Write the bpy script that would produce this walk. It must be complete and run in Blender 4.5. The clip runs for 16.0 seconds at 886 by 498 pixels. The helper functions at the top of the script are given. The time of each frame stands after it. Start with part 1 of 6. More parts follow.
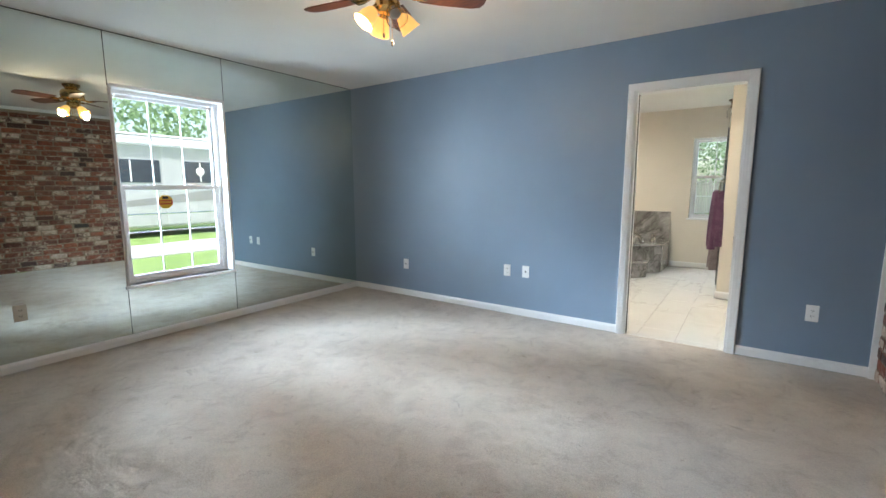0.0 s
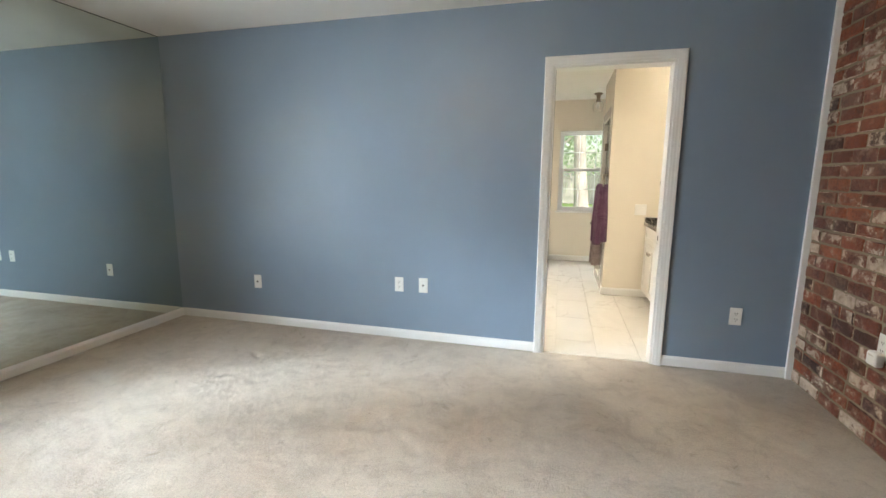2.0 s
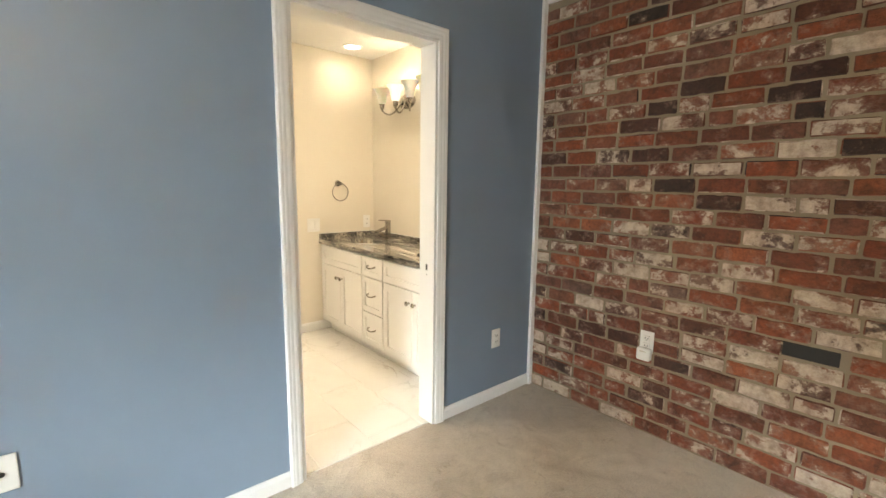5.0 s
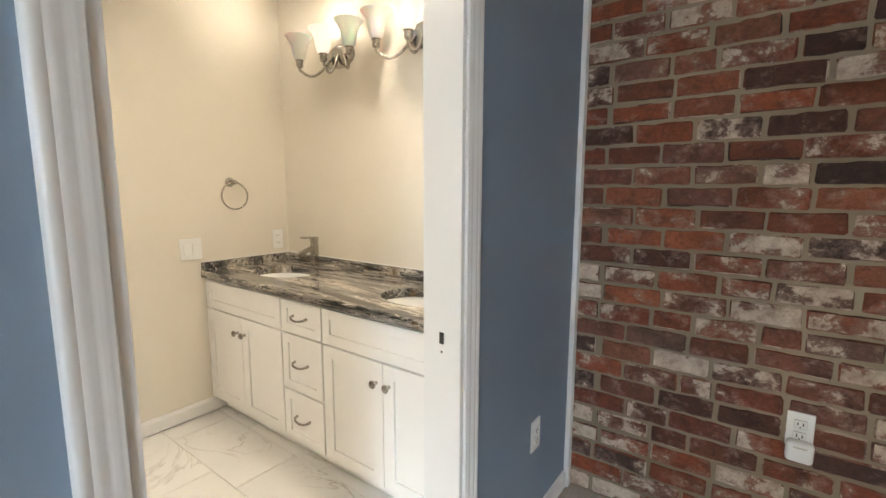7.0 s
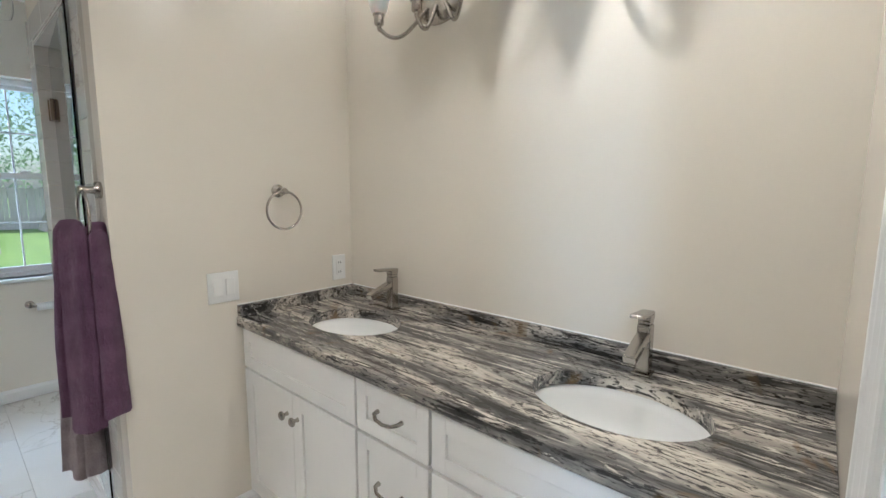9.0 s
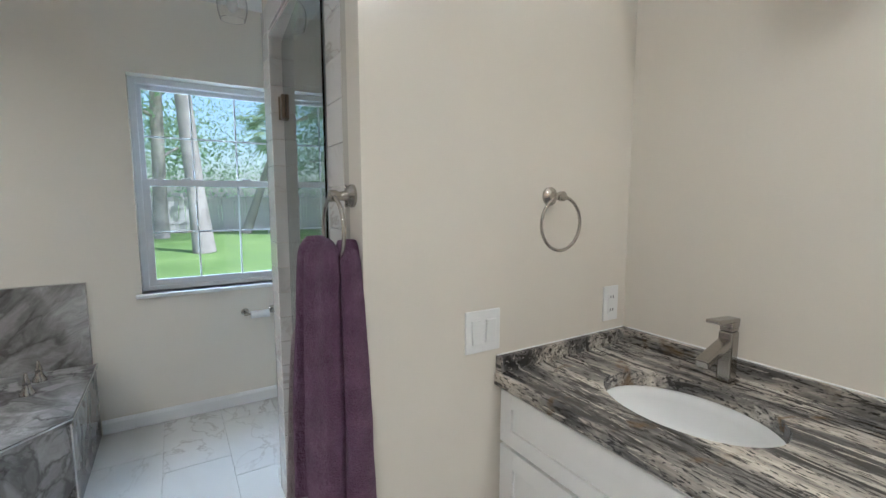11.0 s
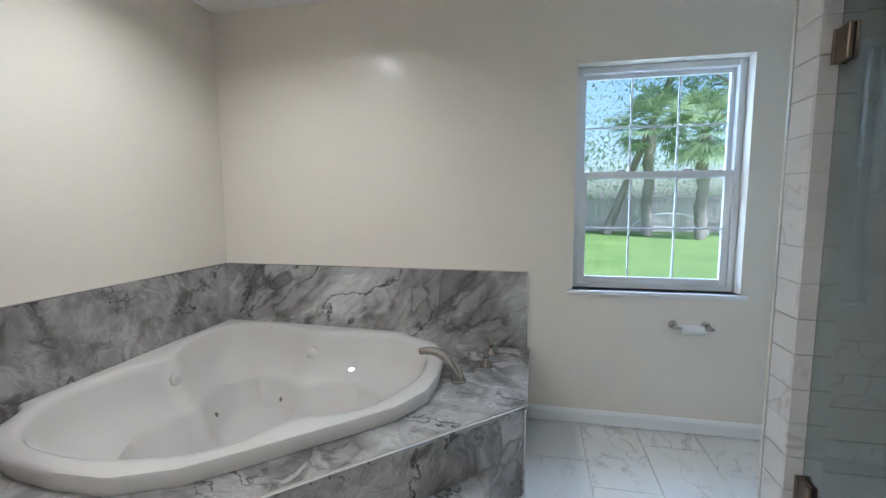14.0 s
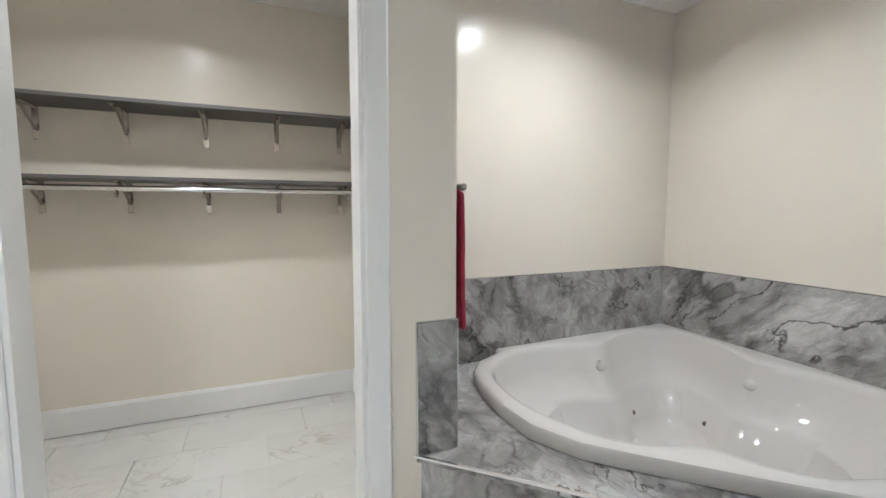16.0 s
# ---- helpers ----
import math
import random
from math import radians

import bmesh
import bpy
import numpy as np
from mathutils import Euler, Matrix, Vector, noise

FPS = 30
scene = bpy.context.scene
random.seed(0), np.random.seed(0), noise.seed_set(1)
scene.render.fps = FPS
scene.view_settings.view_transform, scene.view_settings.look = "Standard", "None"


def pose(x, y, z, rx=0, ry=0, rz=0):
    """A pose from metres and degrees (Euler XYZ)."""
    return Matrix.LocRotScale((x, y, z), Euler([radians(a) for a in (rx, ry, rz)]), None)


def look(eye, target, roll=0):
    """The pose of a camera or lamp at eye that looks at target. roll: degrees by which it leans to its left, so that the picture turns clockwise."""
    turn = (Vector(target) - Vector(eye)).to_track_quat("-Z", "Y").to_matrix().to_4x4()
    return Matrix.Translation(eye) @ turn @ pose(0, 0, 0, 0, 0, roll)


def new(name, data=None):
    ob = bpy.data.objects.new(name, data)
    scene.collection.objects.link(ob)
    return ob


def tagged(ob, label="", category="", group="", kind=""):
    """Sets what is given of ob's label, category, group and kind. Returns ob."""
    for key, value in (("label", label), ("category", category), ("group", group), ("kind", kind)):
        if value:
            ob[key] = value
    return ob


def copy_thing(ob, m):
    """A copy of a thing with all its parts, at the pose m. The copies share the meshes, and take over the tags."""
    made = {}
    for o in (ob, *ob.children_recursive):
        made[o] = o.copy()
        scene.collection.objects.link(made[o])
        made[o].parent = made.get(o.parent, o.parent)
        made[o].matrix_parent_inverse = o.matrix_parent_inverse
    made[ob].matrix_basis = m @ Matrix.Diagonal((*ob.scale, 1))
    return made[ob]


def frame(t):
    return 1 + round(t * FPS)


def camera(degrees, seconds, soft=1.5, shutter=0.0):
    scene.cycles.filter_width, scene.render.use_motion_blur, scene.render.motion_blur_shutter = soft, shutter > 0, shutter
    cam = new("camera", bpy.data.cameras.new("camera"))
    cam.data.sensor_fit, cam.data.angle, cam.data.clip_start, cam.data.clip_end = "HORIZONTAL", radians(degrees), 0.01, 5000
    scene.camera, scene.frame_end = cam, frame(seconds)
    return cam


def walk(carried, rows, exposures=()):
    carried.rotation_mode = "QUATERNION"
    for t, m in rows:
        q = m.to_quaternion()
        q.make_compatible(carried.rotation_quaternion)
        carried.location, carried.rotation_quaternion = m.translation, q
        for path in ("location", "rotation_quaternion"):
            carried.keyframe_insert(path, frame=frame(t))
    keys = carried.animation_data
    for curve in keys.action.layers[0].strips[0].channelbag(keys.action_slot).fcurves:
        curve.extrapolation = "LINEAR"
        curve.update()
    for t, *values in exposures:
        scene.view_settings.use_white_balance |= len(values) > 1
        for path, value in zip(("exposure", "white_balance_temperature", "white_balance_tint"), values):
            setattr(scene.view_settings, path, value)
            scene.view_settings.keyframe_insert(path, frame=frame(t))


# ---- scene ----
cam = camera(90.6, 16.0)
PATH = [
    (0, (0.227, 0.093, 1.271), (-0.908, 1.716, 0.99), -0.1),
    (0.5, (0.153, 0.29, 1.276), (-0.924, 1.947, 0.969), -0.1),
    (1, (0.027, 0.496, 1.281), (-0.934, 2.22, 0.958), 0.0),
    (1.5, (-0.242, 0.693, 1.294), (-1.011, 2.508, 0.958), 0.1),
    (2, (-0.515, 0.808, 1.284), (-1.022, 2.716, 0.962), 0.4),
    (2.5, (-0.812, 0.928, 1.307), (-0.991, 2.895, 0.989), 0.4),
    (3, (-1.136, 1.062, 1.3), (-0.948, 3.029, 0.991), 0.3),
    (3.5, (-1.336, 1.244, 1.316), (-0.789, 3.144, 1.01), 0.2),
    (4, (-1.384, 1.562, 1.34), (-0.531, 3.344, 1.024), 0.0),
    (4.2, (-1.377, 1.682, 1.342), (-0.426, 3.413, 1.029), 0.0),
    (6.3, (-1.007, 3.074, 1.291), (0.547, 4.302, 1.013), 0.5),
    (6.5, (-0.944, 3.159, 1.302), (0.621, 4.371, 1.019), 0.0),
    (7, (-0.78, 3.382, 1.279), (0.82, 4.553, 1.015), 0.2),
    (7.5, (-0.623, 3.589, 1.287), (0.996, 4.739, 1.049), 0.8),
    (8, (-0.507, 3.834, 1.297), (1.109, 4.988, 1.056), 0.6),
    (8.2, (-0.477, 3.909, 1.304), (1.129, 5.076, 1.06), 0.5),
    (10.3, (-0.309, 4.671, 1.328), (0.894, 6.25, 1.087), -0.0),
    (10.5, (-0.333, 4.758, 1.332), (0.819, 6.375, 1.096), 0.0),
    (11, (-0.381, 4.952, 1.313), (0.657, 6.647, 1.09), -0.0),
    (11.5, (-0.467, 5.08, 1.297), (0.46, 6.84, 1.087), 0.0),
    (12, (-0.603, 5.198, 1.296), (0.19, 7.022, 1.089), -0.1),
    (12.5, (-0.713, 5.243, 1.3), (-0.1, 7.136, 1.092), -0.3),
    (13, (-0.779, 5.296, 1.291), (-0.448, 7.258, 1.084), -0.3),
    (13.5, (-0.776, 5.358, 1.287), (-0.785, 7.347, 1.076), -0.2),
    (14, (-0.763, 5.41, 1.267), (-1.178, 7.355, 1.055), -0.2),
    (14.5, (-0.789, 5.453, 1.223), (-1.663, 7.242, 1.038), -0.0),
    (15, (-0.808, 5.471, 1.218), (-2.071, 7.013, 1.044), 0.2),
    (15.2, (-0.798, 5.488, 1.222), (-2.214, 6.887, 1.039), 0.2),
    (15.5, (-0.769, 5.496, 1.228), (-2.373, 6.676, 1.044), -0.1),
    (16, (-0.718, 5.5, 1.231), (-2.552, 6.279, 1.054), 0.1),
]
EXPOSURES = [(0.0, 1.20, 6000, 10), (2.5, 1.38, 7000, 11), (4.2, 1.42, 7500, 11), (6.5, 1.18, 6850, 12), (8.2, 0.79, 5600, 12), (10.5, 0.65, 5150, 11), (12.0, 0.70, 5030, 11), (13.0, 0.75, 5020, 11), (14.5, 0.69, 5070, 11), (15.0, 0.72, 5150, 11), (16.0, 0.95, 5130, 11)]
walk(cam, [(t, look(eye, target, roll)) for t, eye, target, roll in PATH], EXPOSURES)
SKY, SUN, FILL_BED, FILL_BATH, VAN_W, FAN_W = 0.15, 4.4, 155, 50, 0.95, 5.0


# ---- sky and sun ----
SUN_EL, SUN_AZ = 58.0, 152.0
world = bpy.data.worlds.new("sky")
scene.world = world
world.use_nodes = True
wn = world.node_tree
sky = wn.nodes.new("ShaderNodeTexSky")
sky.sky_type, sky.sun_disc = "NISHITA", False
sky.sun_elevation, sky.sun_rotation = radians(SUN_EL), radians(SUN_AZ)
sky.air_density, sky.dust_density, sky.ozone_density = 1.2, 2.5, 1.0
bg = wn.nodes["Background"]
wn.links.new(sky.outputs[0], bg.inputs[0])
bg.inputs[1].default_value = SKY
sun = new("sun", bpy.data.lights.new("sun", "SUN"))
sun.data.energy, sun.data.angle, sun.data.color = SUN, radians(2.0), (1.0, 0.95, 0.88)
az, el = radians(SUN_AZ), radians(SUN_EL)
sun.matrix_world = look((0, 0, 20), (-math.sin(az) * math.cos(el), -math.cos(az) * math.cos(el), 20 - math.sin(el)))


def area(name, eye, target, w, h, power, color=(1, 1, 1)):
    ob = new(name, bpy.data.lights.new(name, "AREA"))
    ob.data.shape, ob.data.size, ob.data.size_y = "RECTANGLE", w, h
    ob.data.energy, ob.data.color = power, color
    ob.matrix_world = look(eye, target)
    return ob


def spot_disc(name, x, y, z, power, color, r=0.055, spread=150):
    ob = new(name, bpy.data.lights.new(name, "AREA"))
    ob.data.shape, ob.data.size = "DISK", 2 * r
    ob.data.energy, ob.data.color, ob.data.spread = power, color, radians(spread)
    ob.matrix_world = pose(x, y, z)
    return ob


# ---- plan ----
XM, XB, YB, YS = -3.865, 1.0, 4.0, -1.6      # mirror wall, brick face, blue wall, south wall
H = 2.445                                    # ceiling
YF = 4.12                                    # bathroom side of the blue wall
XV = 0.925                                   # vanity wall
YP = 5.89                                    # partition behind the vanity
YW = 7.93                                    # window wall of the bathroom
XT = -2.765                                  # wall at the head of the tub
XC = -2.03                                   # closet front wall
XK = -3.63                                   # closet back wall
DX0, DX1, DH = -0.601, 0.157, 2.03           # bedroom door opening
CY0, CY1 = 4.95, 5.80                        # closet door opening
CAN = (1.0, 0.885, 0.705)

# unseen area lamps added outside both windows, filling the rooms in place of sky
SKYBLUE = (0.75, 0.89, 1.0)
area("sky_fill_bedroom_side", (XM - 2.6, 0.35, 1.65), (XM, 1.93, 1.2), 1.9, 1.6, FILL_BED * 0.78, SKYBLUE)
area("sky_fill_bedroom_near", (XM - 0.95, 0.55, 1.25), (XM - 0.05, 1.93, 1.15), 1.3, 1.7, FILL_BED * 0.34, SKYBLUE)
# three narrow added beams through the bedroom window, spread kept off the lawn
for y_fill, share in ((-4.2, 0.30), (1.2, 0.34), (6.6, 0.22)):
    area("sky_fill_bedroom_far", (XM - 10.0, y_fill, 5.9), (XM, 1.93, 1.25), 3.4, 2.8, FILL_BED * share, SKYBLUE).data.spread = radians(24)
area("sky_fill_bathroom_high", (-0.14, YW + 1.2, 2.9), (-0.14, YW - 0.4, 1.2), 1.6, 1.0, FILL_BATH, SKYBLUE)
area("sky_fill_bathroom_side", (-1.4, YW + 1.0, 1.4), (-0.14, YW + 0.1, 1.3), 1.2, 1.4, FILL_BATH, SKYBLUE)
# recessed ceiling lamps; second and last are unseen, added to brighten the bathroom
CANS = [(0.60, 5.66, 0.5), (0.55, 4.62, 5.0), (-2.0, 6.88, 9.5), (-2.6, 5.12, 8.5), (-0.95, 4.85, 8.0)]
for cx, cy, watts in CANS:
    spot_disc("recessed_or_fill_glow", cx, cy, H - 0.012, watts, CAN)


# ---- materials ----
def mat(name):
    m = bpy.data.materials.new(name)
    m.use_nodes = True
    return m, m.node_tree, m.node_tree.nodes["Principled BSDF"]


def node(t, kind, **props):
    n = t.nodes.new(kind)
    for k, v in props.items():
        if k in n.inputs:
            n.inputs[k].default_value = v
    return n


def coords(t, scale=(1, 1, 1), rot=(0, 0, 0), obj=False):
    """World-sized coordinates of the surface."""
    g = t.nodes.new("ShaderNodeNewGeometry")
    mp = t.nodes.new("ShaderNodeMapping")
    mp.inputs["Scale"].default_value, mp.inputs["Rotation"].default_value = scale, rot
    t.links.new(g.outputs["Position"], mp.inputs["Vector"])
    return mp.outputs[0]


def ramp(t, fac, stops, interp="LINEAR"):
    r = t.nodes.new("ShaderNodeValToRGB")
    r.color_ramp.interpolation = interp
    while len(r.color_ramp.elements) < len(stops):
        r.color_ramp.elements.new(0.5)
    for e, (p, c) in zip(r.color_ramp.elements, stops):
        e.position = p
        e.color = (*c, 1) if len(c) == 3 else c
    t.links.new(fac, r.inputs[0])
    return r.outputs[0]


def noise_tex(t, vec, scale, detail=4, rough=0.55, dist=0.0):
    n = t.nodes.new("ShaderNodeTexNoise")
    n.inputs["Scale"].default_value, n.inputs["Detail"].default_value = scale, detail
    n.inputs["Roughness"].default_value, n.inputs["Distortion"].default_value = rough, dist
    if vec is not None:
        t.links.new(vec, n.inputs["Vector"])
    return n.outputs["Fac"]


def mix(t, fac, a, b, mode="MIX"):
    n = t.nodes.new("ShaderNodeMix")
    n.data_type, n.blend_type = "RGBA", mode
    for s, v in ((n.inputs["Factor"], fac), (n.inputs["A"], a), (n.inputs["B"], b)):
        if hasattr(v, "is_linked"):
            t.links.new(v, s)
        else:
            s.default_value = v if isinstance(v, (int, float)) else (*v, 1)
    return n.outputs["Result"]


def calc(t, op, a, b=0.0):
    n = t.nodes.new("ShaderNodeMath")
    n.operation = op
    for s, v in zip(n.inputs, (a, b)):
        if hasattr(v, "is_linked"):
            t.links.new(v, s)
        else:
            s.default_value = v
    return n.outputs[0]


def bump(t, p, h, strength=0.2, dist=0.01):
    b = t.nodes.new("ShaderNodeBump")
    b.inputs["Strength"].default_value, b.inputs["Distance"].default_value = strength, dist
    t.links.new(h, b.inputs["Height"])
    t.links.new(b.outputs[0], p.inputs["Normal"])


def paint(name, color, rough=0.5, grain=180, strength=0.08, vary=0.06, spec=0.5):
    m, t, p = mat(name)
    v = coords(t)
    big = noise_tex(t, v, 1.3, 3)
    lo = tuple(c * (1 - vary) for c in color)
    hi = tuple(min(1, c * (1 + vary)) for c in color)
    t.links.new(ramp(t, big, [(0.3, lo), (0.7, hi)]), p.inputs["Base Color"])
    p.inputs["Roughness"].default_value = rough
    p.inputs["Specular IOR Level"].default_value = spec
    fine = noise_tex(t, v, grain, 2)
    bump(t, p, fine, strength, 0.002)
    return m


def metal(name, color, rough):
    m, t, p = mat(name)
    v = coords(t)
    p.inputs["Metallic"].default_value = 1.0
    p.inputs["Base Color"].default_value = (*color, 1)
    r = t.nodes.new("ShaderNodeMapRange")
    r.inputs["To Min"].default_value, r.inputs["To Max"].default_value = rough * 0.95, rough * 1.08
    t.links.new(noise_tex(t, v, 300, 2), r.inputs["Value"])
    t.links.new(r.outputs[0], p.inputs["Roughness"])
    return m


def glow(name, color, strength):
    m, t, p = mat(name)
    p.inputs["Base Color"].default_value = (*color, 1)
    p.inputs["Emission Color"].default_value = (*color, 1)
    p.inputs["Emission Strength"].default_value = strength
    return m


M_BLUE = paint("blue_wall_paint", (0.205, 0.270, 0.355), 0.42, 160, 0.10, 0.04, 0.4)
M_CREAM = paint("cream_wall_paint", (0.75, 0.70, 0.610), 0.24, 150, 0.06, 0.03)
M_CEIL = paint("ceiling_paint", (0.80, 0.79, 0.76), 0.8, 90, 0.25, 0.03)
M_TRIM = paint("white_trim_paint", (0.78, 0.78, 0.77), 0.30, 220, 0.05, 0.03)
M_CAB = paint("white_cabinet_paint", (0.80, 0.79, 0.77), 0.28, 250, 0.03, 0.02)
M_VINYL = paint("white_vinyl", (0.76, 0.77, 0.78), 0.35, 200, 0.03, 0.03)
M_PLATE = paint("white_plastic", (0.80, 0.80, 0.78), 0.3, 300, 0.02, 0.02)
M_BEIGE = paint("beige_plastic", (0.55, 0.50, 0.42), 0.35, 300, 0.02, 0.02)
M_DARK = paint("dark_slot", (0.02, 0.02, 0.02), 0.6, 200, 0.05, 0.1)
M_ACRYL = paint("white_acrylic", (0.60, 0.58, 0.55), 0.05, 40, 0.01, 0.02, 0.6)
M_PORC = paint("white_porcelain", (0.82, 0.82, 0.80), 0.07, 40, 0.01, 0.02, 0.6)
M_SHELF = paint("grey_shelf_board", (0.11, 0.105, 0.10), 0.5, 120, 0.1, 0.08)
M_STUCCO = paint("outside_wall", (0.55, 0.52, 0.47), 0.9, 60, 0.4, 0.08)
M_NICKEL = metal("brushed_nickel", (0.44, 0.415, 0.38), 0.24)
M_STEEL = metal("chrome_rod", (0.72, 0.72, 0.72), 0.15)
M_BRASS = metal("polished_brass", (0.72, 0.50, 0.20), 0.18)
M_BRONZE = metal("dark_bronze", (0.24, 0.19, 0.15), 0.3)
M_BULB = glow("warm_bulb", (1.0, 0.52, 0.14), 2.6)
M_AMBER = glow("lit_amber_shade", (1.0, 0.56, 0.15), 0.42)
M_CANGLOW = glow("recessed_lens", (1.0, 0.93, 0.80), 4)
M_LITSHADE = glow("lit_frosted_shade", (1.0, 0.95, 0.86), 0.24)


def mirror_mat():
    m, t, p = mat("aged_mirror")
    v = coords(t)
    p.inputs["Metallic"].default_value = 1.0
    t.links.new(ramp(t, noise_tex(t, v, 2.0, 3), [(0.2, (0.70, 0.78, 0.755)), (0.8, (0.77, 0.845, 0.82))]), p.inputs["Base Color"])
    p.inputs["Roughness"].default_value = 0.012
    return m


def glass_mat(name, tint, rough=0.0):
    m, t, p = mat(name)
    p.inputs["Base Color"].default_value = (*tint, 1)
    p.inputs["Transmission Weight"].default_value = 1.0
    p.inputs["Roughness"].default_value = rough
    p.inputs["IOR"].default_value = 1.48
    return m


M_MIRROR = mirror_mat()
M_GLASS = glass_mat("window_glass", (0.97, 0.99, 0.985))
M_SHGLASS = glass_mat("shower_glass", (0.66, 0.74, 0.72))
M_CLEAR = glass_mat("clear_glass", (0.97, 0.97, 0.96), 0.02)


def frosted():
    m, t, p = mat("frosted_shade")
    p.inputs["Base Color"].default_value = (0.84, 0.83, 0.78, 1)
    p.inputs["Roughness"].default_value = 0.45
    p.inputs["Transmission Weight"].default_value = 0.35
    p.inputs["Subsurface Weight"].default_value = 0.2
    return m


M_FROST = frosted()


def carpet_mat():
    m, t, p = mat("beige_carpet")
    v = coords(t)
    big = noise_tex(t, v, 1.4, 5, 0.6, 0.5)
    fine = noise_tex(t, v, 150, 5, 0.75)
    a = ramp(t, big, [(0.30, (0.50, 0.435, 0.365)), (0.5, (0.575, 0.512, 0.437)), (0.72, (0.635, 0.575, 0.50))])
    # trodden pile: soft patches, then thin scuffed lines
    patch = ramp(t, noise_tex(t, v, 5.5, 6, 0.66, 0.9), [(0.36, (0.80, 0.79, 0.78)), (0.50, (1, 1, 1)), (0.66, (1.07, 1.07, 1.07))])
    smut = ramp(t, noise_tex(t, v, 2.6, 7, 0.74, 0.8), [(0.58, (1, 1, 1)), (0.74, (0.60, 0.58, 0.56))])
    scuff = ramp(t, noise_tex(t, v, 9.5, 8, 0.72, 0.6), [(0.61, (1, 1, 1)), (0.665, (0.66, 0.645, 0.63))])
    b = mix(t, 1.0, mix(t, 1.0, patch, smut, "MULTIPLY"), scuff, "MULTIPLY")
    c = ramp(t, fine, [(0.30, (0.66, 0.655, 0.65)), (0.68, (1.12, 1.12, 1.12))])
    t.links.new(mix(t, 0.8, mix(t, 0.66, a, b, "MULTIPLY"), c, "MULTIPLY"), p.inputs["Base Color"])
    p.inputs["Roughness"].default_value = 1.0
    p.inputs["Specular IOR Level"].default_value = 0.1
    p.inputs["Sheen Weight"].default_value = 0.15
    soft = calc(t, "ADD", calc(t, "MULTIPLY", noise_tex(t, v, 45, 4, 0.6), 0.35), calc(t, "MULTIPLY", noise_tex(t, v, 8, 7, 0.60), 1.5))
    bump(t, p, calc(t, "ADD", calc(t, "MULTIPLY", fine, 0.50), soft), 0.85, 0.013)
    return m


M_CARPET = carpet_mat()


def brick_mat():
    m, t, p = mat("old_red_brick")
    v = coords(t)
    oi = t.nodes.new("ShaderNodeObjectInfo")
    ge = t.nodes.new("ShaderNodeNewGeometry")
    rnd = calc(t, "FRACT", calc(t, "ADD", oi.outputs["Random"], ge.outputs["Random Per Island"]))
    rnd2 = calc(t, "FRACT", calc(t, "MULTIPLY", rnd, 17.31))
    rnd3 = calc(t, "FRACT", calc(t, "MULTIPLY", rnd, 41.77))
    base = ramp(t, rnd, [(0.0, (0.032, 0.017, 0.015)), (0.12, (0.085, 0.030, 0.021)), (0.26, (0.205, 0.050, 0.021)), (0.38, (0.112, 0.038, 0.021)),
                         (0.52, (0.270, 0.070, 0.026)), (0.64, (0.140, 0.047, 0.026)), (0.76, (0.180, 0.072, 0.049)), (0.88, (0.290, 0.088, 0.035)), (1.0, (0.140, 0.082, 0.062))])
    off = t.nodes.new("ShaderNodeVectorMath")
    off.operation = "ADD"
    cmb = t.nodes.new("ShaderNodeCombineXYZ")
    t.links.new(calc(t, "MULTIPLY", rnd, 31.0), cmb.inputs[1])
    t.links.new(calc(t, "MULTIPLY", rnd2, 19.0), cmb.inputs[2])
    t.links.new(v, off.inputs[0])
    t.links.new(cmb.outputs[0], off.inputs[1])
    v2 = off.outputs[0]
    # burnt and bleached blotches across each face
    blot = noise_tex(t, v2, 9, 4, 0.6, 0.7)
    base = mix(t, 0.9, base, ramp(t, blot, [(0.30, (0.42, 0.36, 0.34)), (0.47, (0.95, 0.93, 0.92)), (0.62, (1.18, 1.06, 1.0)), (0.75, (1.45, 1.35, 1.28))]), "MULTIPLY")
    mott = noise_tex(t, v2, 60, 6, 0.70, 0.3)
    base = mix(t, 0.75, base, ramp(t, mott, [(0.30, (0.50, 0.46, 0.45)), (0.52, (1.0, 1.0, 1.0)), (0.74, (1.40, 1.28, 1.18))]), "MULTIPLY")
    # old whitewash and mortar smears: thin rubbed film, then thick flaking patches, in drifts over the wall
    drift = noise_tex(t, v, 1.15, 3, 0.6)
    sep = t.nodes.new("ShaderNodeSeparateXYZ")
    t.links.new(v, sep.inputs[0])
    # more whitewash towards the floor, turned up to brighten the window-lit lower bricks
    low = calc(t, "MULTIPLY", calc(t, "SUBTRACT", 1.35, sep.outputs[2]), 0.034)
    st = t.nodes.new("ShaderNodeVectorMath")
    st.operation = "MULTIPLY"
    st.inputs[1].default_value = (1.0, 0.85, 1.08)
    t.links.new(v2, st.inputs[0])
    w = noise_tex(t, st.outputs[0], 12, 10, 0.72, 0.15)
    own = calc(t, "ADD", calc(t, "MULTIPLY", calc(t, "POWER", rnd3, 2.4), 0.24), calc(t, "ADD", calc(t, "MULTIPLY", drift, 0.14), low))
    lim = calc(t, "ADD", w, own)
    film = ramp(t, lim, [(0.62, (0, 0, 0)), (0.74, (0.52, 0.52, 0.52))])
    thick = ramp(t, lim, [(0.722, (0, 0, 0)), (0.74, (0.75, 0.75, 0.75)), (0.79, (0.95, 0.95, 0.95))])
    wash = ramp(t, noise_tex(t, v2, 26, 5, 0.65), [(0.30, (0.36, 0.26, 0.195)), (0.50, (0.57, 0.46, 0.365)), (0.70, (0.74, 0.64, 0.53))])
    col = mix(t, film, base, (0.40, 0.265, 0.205))
